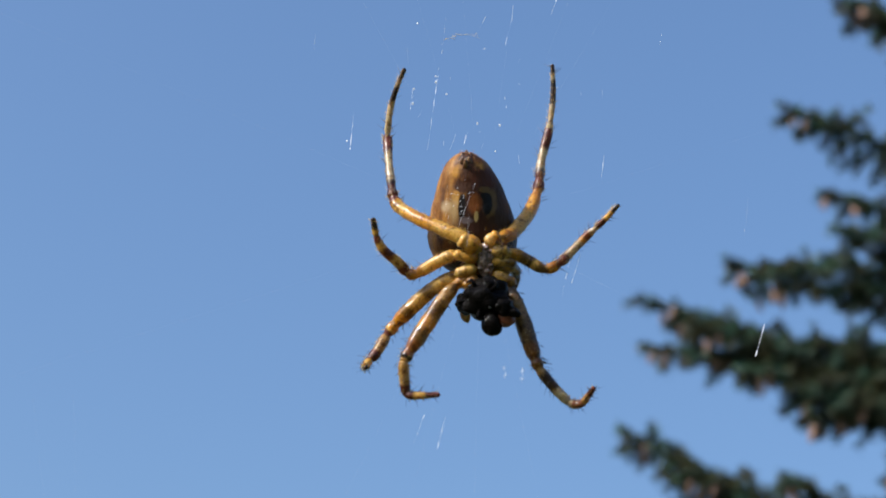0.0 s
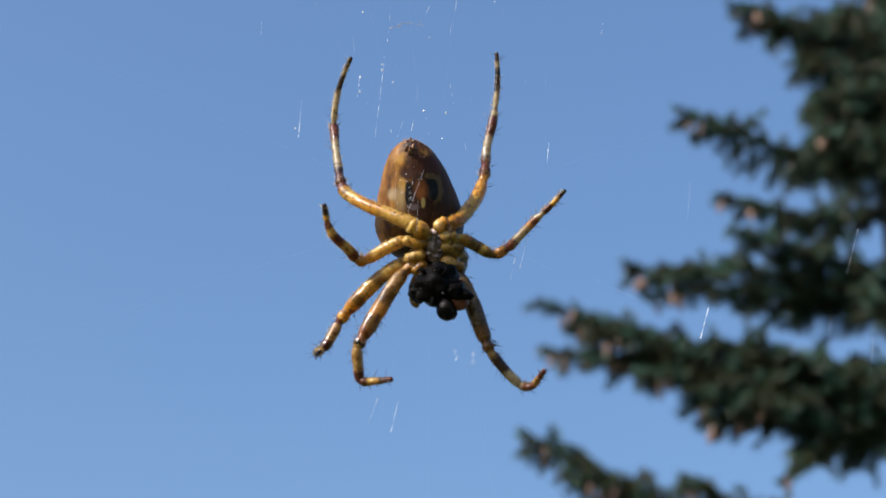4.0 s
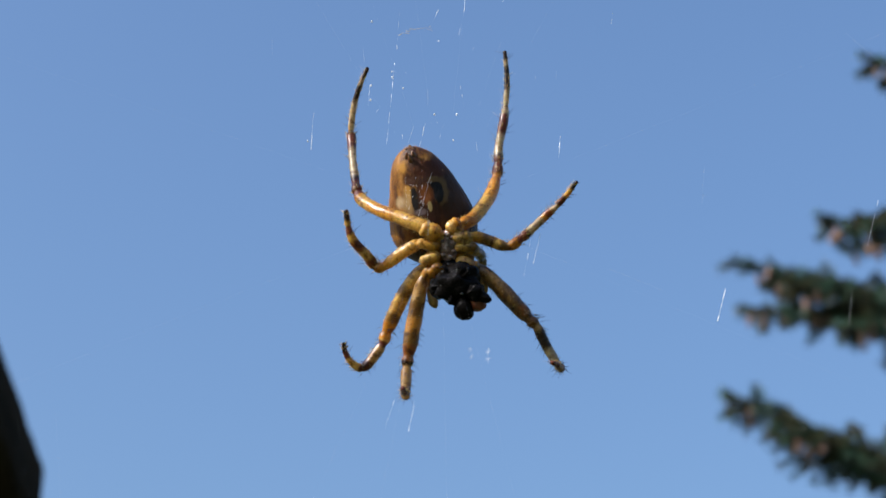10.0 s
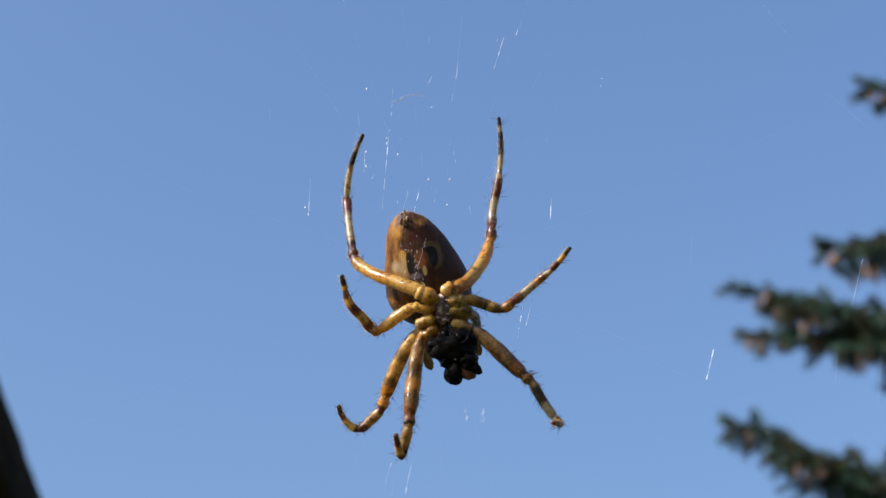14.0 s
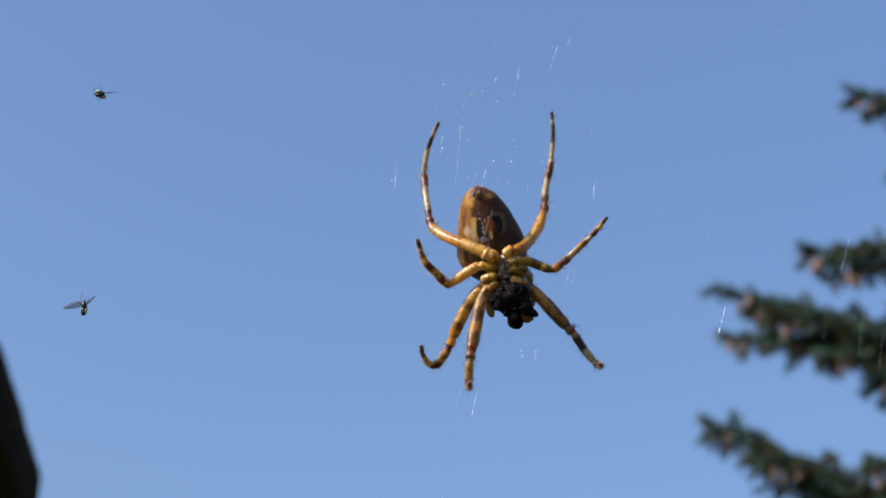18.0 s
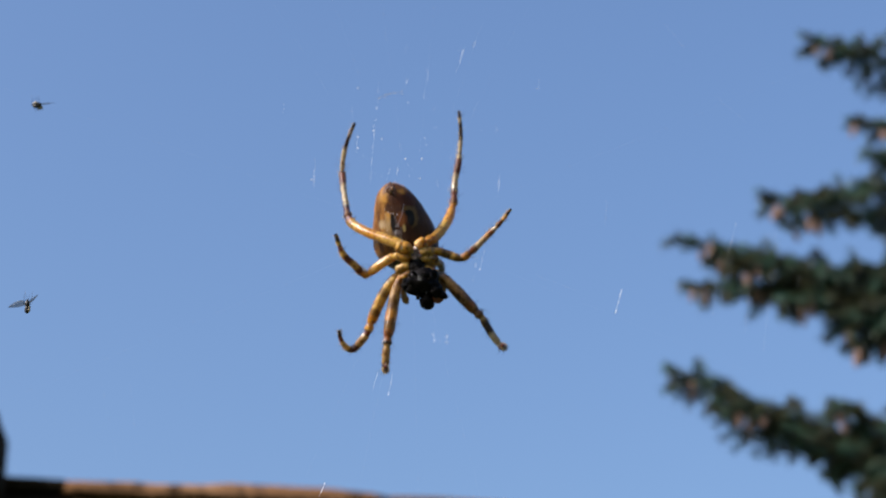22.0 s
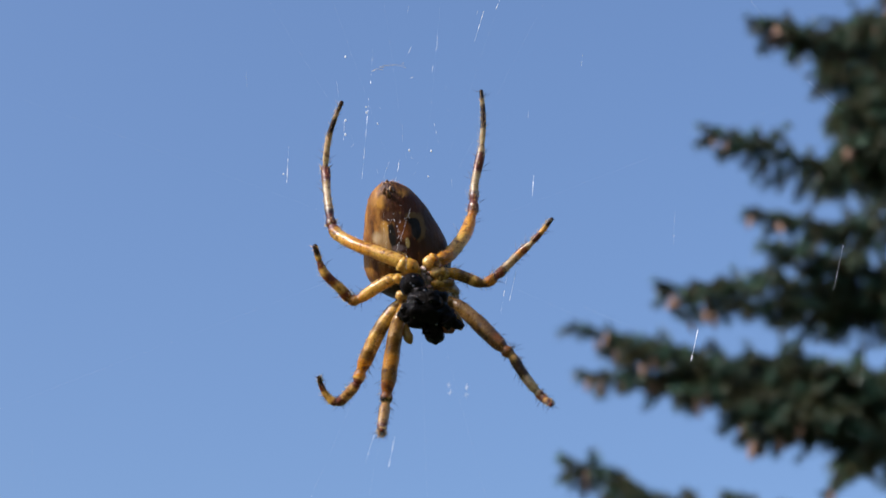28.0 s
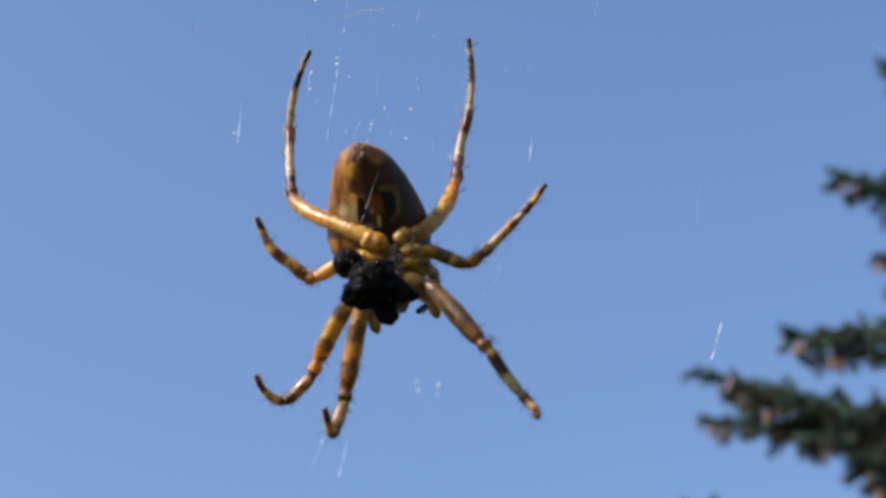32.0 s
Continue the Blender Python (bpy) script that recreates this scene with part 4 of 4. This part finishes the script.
def cone_mesh():
    bm = bmesh.new()
    rows = np.array([(0, 0, -0.075 * t) for t in np.linspace(0, 1, 9)])
    add_tube(bm, rows, 0.0135 * np.sin(np.linspace(0.35, 2.75, 9)) ** 0.7, 9, None, 0.0)
    for k in range(34):
        a, t = k * 2.399, k / 34
        r = 0.0125 * math.sin(0.35 + 2.3 * t) ** 0.7
        add_spine(bm, (r * math.cos(a), r * math.sin(a), -0.073 * t), (math.cos(a), math.sin(a), -1.3), 0.010, 0.0042)
    me = bpy.data.meshes.new("cone")
    bm.to_mesh(me)
    bm.free()
    me.materials.append(CONE)
    return me


CONE_MESH = cone_mesh()


def branch(z, tip, sag, full=1.0, cones=0, dense=1.0):
    """A bough from the trunk at height z to tip (from the trunk's foot), bent by sag, with side twigs and needles."""
    tip = np.array(tip, float)
    root = np.array((0, 0, z))
    mid = (root + tip) / 2 + np.array((0, 0, -sag))
    t = np.linspace(0, 1, 22)[:, None]
    axis = (1 - t) ** 2 * root + 2 * t * (1 - t) * mid + t * t * tip
    L = np.linalg.norm(np.diff(axis, axis=0), axis=1).sum()
    axis[1:-1] += nrg.normal(0, 0.006, (20, 3))
    bm = bmesh.new()
    add_tube(bm, axis, 0.016 * (1 - 0.85 * t[:, 0]) * min(1.0, L), 7)
    ob = part("branch", bm, BARK, spruce)
    steps = max(6, int(L / 0.020))
    P0, DR, LN = [], [], []

    def twig(p, way, ln):
        P0.append(p), DR.append(unit(np.array(way))), LN.append(ln)

    for i in range(steps):
        s = 0.10 + 0.90 * (i + nrg.uniform(0, 0.8)) / steps
        k = min(20.99, s * 21)
        j = int(k)
        p = axis[j] + (axis[j + 1] - axis[j]) * (k - j)
        d = unit(axis[j + 1] - axis[j])
        twig(p, d, 0.03)
        side = np.cross(d, (0, 0, 1.0)) * (1 if i % 2 else -1)
        ln = full * (0.035 + 0.125 * (1 - s) ** 0.6 * min(1.0, s * 4)) * nrg.uniform(0.7, 1.25)
        way = unit(side * nrg.uniform(0.4, 0.95) + d * nrg.uniform(0.5, 1.0) + np.array((0, 0, nrg.uniform(-0.65, 0.08))))
        twig(p, way, ln)
        if ln > 0.06:
            for q in (0.3, 0.6, 0.85):
                twig(p + way * ln * q, way * 0.8 + 0.55 * nrg.normal(size=3) + np.array((0, 0, -0.45)), ln * nrg.uniform(0.35, 0.6))
        if s < 0.93 and nrg.random() < 0.62:
            drop = full * nrg.uniform(0.035, 0.115) * (1 - 0.45 * s)
            twig(p, d * nrg.uniform(0.2, 0.7) + np.array((nrg.normal(0, 0.25), nrg.normal(0, 0.25), -0.9)), drop)
        if s < 0.88 and nrg.random() < 0.38:
            twig(p, d * 0.8 + np.array((nrg.normal(0, 0.2), nrg.normal(0, 0.2), 0.75)), full * nrg.uniform(0.02, 0.045))
    V, F = needles(np.array(P0), np.array(DR), np.array(LN), 1300 * dense)
    tri_part("needles", V, F, NEEDLE, ob)
    # cones hang in a bunch below the end of the bough
    for c in range(cones):
        s = 1.0 - 0.032 * c - nrg.uniform(0, 0.02)
        k = max(0.0, s) * 21
        j = min(20, int(k))
        co = new("cone", CONE_MESH)
        co.parent = ob
        hang = Vector((nrg.normal(0, 0.018), nrg.uniform(-0.045, 0.01), nrg.uniform(-0.045, -0.012)))
        co.matrix_basis = Matrix.LocRotScale(Vector(axis[j]) + hang, Euler((nrg.normal(0, 0.25), nrg.normal(0, 0.25), nrg.uniform(0, 6))), Vector((1, 1, 1)) * nrg.uniform(0.48, 0.70))
    return ob


def out(x, y, z):
    return (x - TX, y - TY, z)


# boughs that stand out against the sky, from the crown downwards
for z, tip, sag, full, cones in ((5.75, out(1.00, 5.0, 5.53), 0.11, 1.25, 6), (5.58, out(1.16, 5.0, 5.33), 0.0, 1.1, 0), (5.45, out(1.20, 5.0, 5.19), 0.0, 1.1, 0), (5.29, out(1.22, 5.0, 5.05), 0.0, 1.0, 2),
                                 (5.16, out(0.77, 5.0, 5.13), 0.09, 1.0, 3), (5.00, out(0.88, 5.0, 4.82), 0.11, 0.75, 2), (4.72, out(0.91, 5.0, 4.70), -0.02, 0.8, 0),
                                 (4.67, out(0.60, 5.0, 4.55), -0.08, 1.0, 6), (4.63, out(0.65, 5.0, 4.47), -0.10, 0.7, 3), (4.42, out(0.33, 5.0, 4.43), 0.10, 1.05, 6), (4.30, out(0.35, 5.0, 4.28), -0.03, 1.0, 6), (4.33, out(0.48, 4.95, 4.33), 0.0, 1.15, 2), (4.22, out(0.62, 4.95, 4.20), -0.03, 1.15, 2),
                                 (4.34, out(0.78, 5.0, 4.12), -0.03, 1.3, 2), (4.27, out(0.81, 5.0, 4.07), -0.10, 1.0, 4), (4.28, out(0.95, 5.0, 4.11), -0.03, 1.0, 1), (4.34, out(0.97, 5.0, 4.32), 0.05, 1.0, 0),
                                 (4.60, out(1.30, 5.0, 4.48), 0.0, 0.8, 0), (4.33, out(1.01, 5.0, 3.89), -0.05, 0.5, 1), (3.75, out(0.29, 5.0, 4.01), 0.12, 1.3, 6), (3.66, out(0.42, 4.95, 3.90), 0.08, 1.2, 3), (3.66, out(0.73, 5.0, 3.89), 0.03, 1.1, 2), (3.55, out(0.70, 5.0, 3.76), 0.05, 1.4, 0),
                                 (3.42, out(0.80, 4.95, 3.62), 0.03, 1.4, 1)):
    branch(z, tip, sag, full, cones, 1.0)
# shorter boughs that fill the crown behind them, in layers with sky between
for z in (3.56, 4.16, 4.22, 4.29, 4.64, 4.68, 5.14, 5.20, 5.27, 5.34, 5.40, 5.46, 5.53, 5.60, 5.68, 5.77, 5.86):
    r = (0.34 + 0.26 * nrg.random()) * min(1.0, (TOP - z) * 0.40)
    a = math.pi + nrg.uniform(-0.9, 0.9)
    branch(z, (r * math.cos(a), r * math.sin(a), z + (nrg.uniform(-0.10, 0.0) if z > 5 else nrg.uniform(-0.03, 0.03))), 0.02, 0.9, 1 if z > 5 else 0, 0.9)
# the rest of the crown, whorl by whorl
z, turn = 0.5, 0.0
while z < TOP - 0.12:
    reach = min(2.3, 0.16 + (TOP - z) * 0.42)
    seen = 3.2 < z < 6.6
    count = 7 if z < 5.8 else 5
    for k in range(count):
        a = turn + 2 * math.pi * (k + nrg.uniform(-0.2, 0.2)) / count
        dx, dy = math.cos(a), math.sin(a)
        # height at which the bough stands against the sky, seen from the lawn; the tiers have sky between them
        line = 1.65 + (z - 1.65) * 5.2 / (TY + 0.2 + dy * reach * 0.4)
        gap = any(a < line < b for a, b in ((3.66, 4.14), (4.35, 4.63), (4.73, 4.85), (4.89, 5.05)))
        if seen and (dx < -0.35 or (gap and dx < 0.85)):
            continue
        r = reach * nrg.uniform(0.75, 1.05) * (0.45 if seen and dy < -0.2 and dx < 0.6 else 1.0)
        branch(z + nrg.uniform(-0.06, 0.06), (dx * r, dy * r, z + nrg.uniform(-0.18, 0.12) * r), 0.1 * r, 1.0, 2 if z > 4.5 and k % 2 else 0, 0.8 if seen and dy < 0.5 else 0.4)
    turn += 0.9
    z += 0.26 if seen else 0.34


# ---- what moves: three legs shift and curl, the prey is turned in the jaws ----
def swing(base, a, b):
    """The turn about base that carries the direction of a into that of b."""
    base, a, b = Vector(base), Vector(a), Vector(b)
    q = (a - base).rotation_difference(b - base)
    return Matrix.Translation(base * MM) @ q.to_matrix().to_4x4() @ Matrix.Translation(-base * MM)


def shift(parts, rows, keys, joints=(5, 7)):
    """Key a leg so that its knee, ankle and tip reach the places given; None: as it is built."""
    root, knee, ankle, tip = (rows[i][:3] for i in (0, *joints, -1))
    goals = [(t, np.array((knee, ankle, tip) if g is None else g, float)) for t, g in keys]
    fine = []
    for (t0, g0), (t1, g1) in zip(goals, goals[1:]):
        far = np.abs(g1 - g0).max()
        n = max(1, min(int(far / 0.12) + 1, int((t1 - t0) / 0.08)))
        for k in range(n):
            u = k / n
            e = u * u * (3 - 2 * u)
            fine.append((t0 + (t1 - t0) * u, g0 + (g1 - g0) * e))
    fine.append(goals[-1])
    tracks = ([], [], [])
    for t, goal in fine:
        goal = [Vector(g) for g in goal]
        m1 = swing(root, knee, goal[0])
        inv1 = m1.inverted()
        back = [inv1 @ (g * MM) / MM for g in goal]
        m2 = swing(knee, ankle, back[1])
        a2 = m2 @ (Vector(ankle) * MM) / MM
        t2 = m2 @ (Vector(tip) * MM) / MM
        m3 = swing(a2, t2, back[2]) @ m2
        for track, m in zip(tracks, (m1, m2, m3)):
            track.append((t, m))
    for ob, track in zip(parts, tracks):
        walk(ob, track)


def motions():
    none = None
    f0 = ((-9.22, -14.89, 2.70), (-10.67, -17.19, 4.20), (-10.77, -17.80, 7.25))
    f6 = ((-8.04, -16.25, 3.00), (-9.37, -18.75, 1.75), (-9.67, -17.04, 4.35))
    f11 = ((-7.14, -16.94, 2.40), (-9.42, -19.01, 3.00), (-11.70, -16.40, 3.50))
    f13 = ((-6.89, -17.40, 3.60), (-9.30, -19.18, 3.20), (-11.29, -16.39, 3.70))
    f19 = ((-6.97, -17.13, 3.30), (-8.84, -19.35, 2.50), (-10.37, -16.79, 3.45))
    f23 = ((-7.02, -17.19, 3.60), (-9.30, -19.28, 3.60), (-10.69, -16.53, 4.20))
    f26 = ((-6.72, -17.40, 3.60), (-8.83, -19.37, 2.65), (-10.75, -16.32, 2.80))
    f29 = ((-7.14, -17.48, 3.50), (-9.16, -19.17, 2.10), (-10.92, -16.09, 2.35))
    f32 = ((-7.14, -16.93, 2.60), (-9.26, -18.84, 3.20), (-12.07, -16.36, 4.00))
    shift(FORE, FORE_L, [(0.0, f0), (3.5, f0), (5.5, f6), (7.5, f6), (8.1, none), (9.3, none), (10.7, f11), (13.0, f13), (14.5, f13), (16.5, f19), (19.0, f19), (23.0, f23),
                         (25.0, f23), (26.0, f26), (29.0, f29), (30.6, f32), (32.0, f32)])
    l0 = ((-7.33, -17.21, 6.55), (-6.90, -20.64, 6.65), (-3.86, -20.18, 7.20))
    l6 = ((-5.89, -18.23, 6.25), (-5.35, -21.08, 7.30), (-3.14, -20.15, 9.30))
    l11 = ((-3.84, -18.92, 6.60), (-4.98, -21.74, 6.05), (-5.43, -19.53, 8.20))
    l13 = ((-3.70, -18.86, 6.90), (-4.61, -21.80, 6.50), (-4.86, -19.42, 8.50))
    l19 = ((-4.12, -18.51, 7.20), (-4.32, -21.68, 7.50), (-4.02, -20.98, 10.50))
    l23 = ((-4.13, -18.72, 6.70), (-4.48, -21.83, 7.10), (-4.11, -21.10, 10.15))
    l26 = ((-4.06, -19.30, 5.20), (-4.50, -22.02, 6.40), (-4.30, -21.28, 9.25))
    l29 = ((-4.17, -19.66, 4.80), (-4.48, -22.05, 6.75), (-4.31, -21.40, 9.80))
    l32 = ((-4.30, -19.53, 4.80), (-4.97, -21.87, 6.70), (-5.28, -19.48, 8.70))
    shift(FRONT, FRONT_L, [(0.0, l0), (3.5, l0), (5.5, l6), (7.5, l6), (8.1, none), (9.9, none), (11.0, l11), (13.0, l13), (14.5, l13), (16.5, l19), (19.0, l19), (23.0, l23),
                           (25.0, l23), (26.0, l26), (29.0, l29), (30.2, l29), (31.0, l32), (32.0, l32)])
    r0 = ((5.49, -17.64, 5.90), (8.50, -20.73, 6.00), (10.55, -18.99, 8.40))
    r6 = ((6.32, -16.89, 6.50), (9.49, -20.58, 6.75), (11.02, -18.93, 9.55))
    r11 = ((8.27, -15.94, 3.90), (10.09, -19.86, 4.00), (9.56, -19.14, 7.15))
    r13 = ((8.35, -15.47, 5.00), (10.73, -19.75, 5.30), (10.17, -19.11, 8.80))
    r10 = tuple((x + 0.35, y + 0.1, w) for x, y, w in r11)
    r14 = tuple((x + 0.5, y + 0.2, w) for x, y, w in r13)
    r19 = ((8.77, -15.92, 4.20), (11.20, -19.57, 4.60), (11.45, -19.20, 8.10))
    r23 = ((8.71, -15.90, 4.20), (10.80, -19.85, 4.60), (10.93, -19.10, 7.90))
    r26 = ((8.34, -15.45, 5.00), (10.69, -19.53, 5.30), (10.48, -18.80, 8.80))
    r29 = ((8.30, -14.70, 6.90), (11.40, -19.30, 7.40), (11.95, -19.50, 10.60))
    r30 = ((8.20, -14.90, 6.90), (11.00, -19.45, 7.20), (11.30, -19.95, 10.40))
    r31 = ((8.25, -15.10, 6.50), (10.85, -19.70, 7.00), (11.05, -20.10, 10.20))
    r32 = ((7.76, -14.77, 7.20), (11.30, -19.60, 7.60), (12.00, -20.50, 10.60))
    shift(REACH, FRONT_R, [(0.0, r0), (3.5, r0), (5.5, r6), (7.6, r6), (8.0, none), (8.8, none), (9.6, r10), (10.2, r10), (11.0, r11), (11.5, r11), (13.0, r13), (14.0, r14), (14.5, r14), (16.5, r19), (19.0, r19), (23.0, r23),
                           (25.0, r23), (26.0, r26), (28.5, r29), (29.2, r29), (30.0, r30), (31.0, r31), (31.5, r31), (32.0, r32)])
    brace = [(0.0, none), (8.5, none)]
    for t, x, y in ((10.0, 12.62, -2.0), (10.6, 12.62, -2.25), (12.0, 12.7, -2.25), (14.5, 12.8, -2.3), (16.5, 12.5, -2.05), (17.2, 12.48, -2.02), (18.0, 12.45, -1.88), (24.0, 12.5, -1.85),
                    (25.5, 12.36, -1.74), (26.0, 12.32, -1.58), (26.5, 12.45, -1.74), (28.5, 12.5, -1.88), (30.0, 12.42, -1.98), (31.0, 12.4, -1.92), (31.5, 12.4, -1.8), (32.0, 12.4, -1.52)):
        brace.append((t, ((7.0, -7.05, 2.2), (10.36 + (x - 12.58) * 0.8, -4.24 + (y + 1.85) * 0.65, 1.9), (x, y, 2.6))))
    shift(BRACE, SIDE_R, brace, (4, 7))
    # the hind legs shift a little on their threads
    def moved(rows, joints, *steps):
        return [np.array(rows[i][:3]) + (dx, dy, 0.0) for i, (dx, dy) in zip((*joints, -1), steps)]

    shift(REAR_L, HIND_L, [(t, moved(HIND_L, (6, 9), *steps)) for t, *steps in (
        (0.0, (0.1, 0.0), (0.05, 0.0), (-0.42, 0.25)), (3.5, (0.1, 0.0), (0.05, 0.0), (-0.38, 0.2)), (5.5, (0.0, 0.0), (-0.05, 0.0), (-0.47, 0.0)), (7.5, (0.0, 0.0), (0.0, 0.0), (-0.33, 0.0)), (8.1, (0.05, 0.0), (0.12, 0.0), (0.0, -0.15)),
        (14.5, (0.05, 0.0), (0.05, 0.0), (0.05, -0.2)), (16.5, (0.0, 0.0), (0.0, 0.0), (0.0, -0.1)), (21.0, (0.05, 0.0), (0.0, 0.0), (0.0, -0.1)), (25.0, (0.12, 0.0), (0.25, 0.0), (0.25, 0.0)), (26.5, (0.2, 0.0), (0.4, 0.0), (0.42, 0.1)),
        (28.5, (0.25, 0.0), (0.38, 0.0), (0.2, 0.15)), (30.5, (0.42, -0.15), (0.32, 0.0), (0.1, 0.15)), (32.0, (0.6, -0.2), (0.4, 0.0), (0.2, 0.1)))], (6, 9))
    shift(REAR_R, HIND_R, [(t, moved(HIND_R, (5, 8), *steps)) for t, *steps in (
        (0.0, (0.1, 0.0), (0.05, 0.0), (0.0, 0.0)), (3.5, (0.1, 0.0), (0.05, 0.0), (0.05, 0.0)), (5.5, (-0.1, 0.0), (-0.28, 0.0), (-0.38, 0.0)), (6.5, (-0.1, 0.0), (-0.2, 0.0), (-0.29, 0.0)), (7.2, (0.0, 0.0), (-0.1, 0.0), (-0.1, 0.0)),
        (8.1, (0.05, 0.0), (0.0, 0.0), (0.0, 0.0)), (12.0, (0.05, 0.0), (0.0, 0.0), (0.0, -0.2)), (14.5, (0.15, 0.0), (0.2, 0.0), (0.25, -0.2)), (16.5, (0.15, 0.0), (0.15, 0.0), (0.2, 0.0)), (19.0, (0.15, 0.0), (0.08, 0.1), (0.05, 0.15)),
        (25.0, (0.22, 0.0), (0.2, 0.1), (0.19, 0.15)), (26.0, (0.15, 0.0), (0.1, 0.1), (-0.1, 0.15)), (26.5, (0.2, 0.0), (0.2, 0.1), (0.17, 0.2)), (28.5, (0.25, 0.0), (0.3, 0.1), (0.27, 0.3)), (30.5, (0.25, 0.0), (0.28, 0.1), (0.31, 0.18)),
        (32.0, (0.1, 0.1), (0.2, 0.3), (-0.1, 0.4)))], (5, 8))
    # the left side leg stirs, and is put out further at the end
    knee, out_to = np.array(SIDE_L[4][:3]), np.array((-7.75, -9.35, 3.1))
    stir = []
    for t, f, x, y in ((0.0, -0.4, -10.75, -3.9), (3.5, -0.3, -10.65, -3.85), (5.5, 0.0, -10.3, -3.78), (7.5, 0.0, -10.27, -3.82), (8.1, 0.2, -9.8, -3.8), (9.0, 0.3, -9.8, -3.82), (9.5, 0.4, -9.75, -3.56), (11.0, 0.5, -10.1, -3.38),
                       (13.0, 0.5, -9.98, -3.18), (14.5, 0.5, -10.05, -3.28), (16.5, 0.4, -10.6, -3.4), (18.0, 0.4, -10.62, -3.26), (21.0, 0.6, -10.66, -3.32), (25.0, 0.6, -10.58, -3.43), (26.0, 0.6, -10.38, -3.3)):
        stir.append((t, (knee + (out_to - knee) * f, (-10.11 + (x + 10.38) * 0.8, -5.33 + (y + 3.67) * 0.8, 4.0), (x, y, 4.2))))
    for t, k, x, y, w in ((28.5, (-8.0, -9.0, 3.0), -10.72, -3.4, 3.6), (30.5, (-8.1, -8.95, 3.0), -10.82, -3.42, 3.5), (31.0, (-8.4, -8.9, 3.4), -11.45, -3.25, 3.9), (32.0, (-8.6, -8.84, 3.6), -11.6, -3.3, 3.9)):
        stir.append((t, (k, (k[0] * 0.3 + x * 0.7 - 0.35, k[1] * 0.3 + y * 0.7 - 0.1, k[2] * 0.3 + w * 0.7), (x, y, w))))
    shift(STIR, SIDE_L, stir, (4, 7))
    # the abdomen sways on its waist
    waist, end = (-0.6, -8.0, 1.0), (-2.1, 2.6, 2.5)
    walk(abdomen, [(t, swing(waist, end, (x, y, 2.5 if t < 28 else min(5.4, 3.3 + (t - 28.5) * 0.75)))) for t, x, y in ((0.0, -2.1, 2.6), (2.0, -2.2, 2.5), (3.5, -2.3, 2.5), (5.5, -2.85, 2.3), (7.5, -2.9, 2.3), (8.1, -3.45, 2.1), (9.5, -3.45, 2.1),
                   (11.0, -3.3, 2.1), (14.5, -3.45, 2.2), (16.5, -3.3, 2.4), (20.0, -3.1, 2.5), (23.0, -3.1, 2.3), (25.0, -3.2, 2.4), (26.0, -3.45, 2.1), (28.5, -3.3, 2.1), (30.0, -3.2, 2.0), (31.0, -3.0, 1.9), (32.0, -2.7, 1.7))])
    # one midge swings a little on its thread
    walk(low_midge, [(t, HANG @ Matrix.Translation(Vector((-48.62 + dx, -10.65 + dy, 18.16)) * MM) @ pose(0, 0, 0, 0, 0, c)) for t, dx, dy, c in (
        (0.0, -0.75, -0.1, -4), (3.5, -0.8, 0.0, -4), (16.5, -0.1, 0.0, -8), (20.0, 0.1, 0.05, -8), (26.0, 0.0, -0.05, -8), (32.0, 0.0, 0.0, -8))])
    walk(prey, [(t, HANG @ pose(x * MM, y * MM, w * MM, a, b, c)) for t, x, y, w, a, b, c in (
        (0.0, 0.2, -11.2, 5.5, -10, -20, 4), (1.0, 0.2, -11.2, 5.5, -10, -17, 6), (3.0, 0.25, -11.3, 5.5, -8, -20, 11), (6.0, 0.9, -11.3, 5.5, -8, -22, 8), (9.0, 1.2, -10.9, 5.5, -5, -16, 4),
        (11.0, 0.75, -11.5, 5.5, -5, -20, -8), (12.0, 0.75, -11.5, 5.5, -5, -18, -12), (13.5, 1.2, -11.4, 5.5, -5, -20, -18), (14.5, 1.0, -11.4, 5.5, -2, -18, -16), (17.0, 0.8, -11.4, 5.5, 0, -16, -10), (19.0, 1.2, -11.2, 5.5, 0, -18, -4), (21.0, 1.0, -10.9, 5.5, 4, -16, -8),
        (23.0, 0.8, -10.5, 5.8, 14, -12, -6), (25.0, 0.65, -10.5, 6.4, 20, -12, 0), (26.0, 0.15, -10.25, 7.0, 26, -12, -6), (28.5, 0.4, -10.1, 7.4, 24, 0, -2), (29.0, 0.5, -10.1, 7.5, 24, 2, 0), (30.5, 0.1, -9.95, 7.7, 23, 4, 4),
        (31.0, -0.1, -9.8, 7.75, 23, 6, 5), (31.5, -0.75, -9.75, 7.8, 23, 9, 7), (32.0, -1.3, -9.6, 8.0, 23, 12, 10))])


motions()
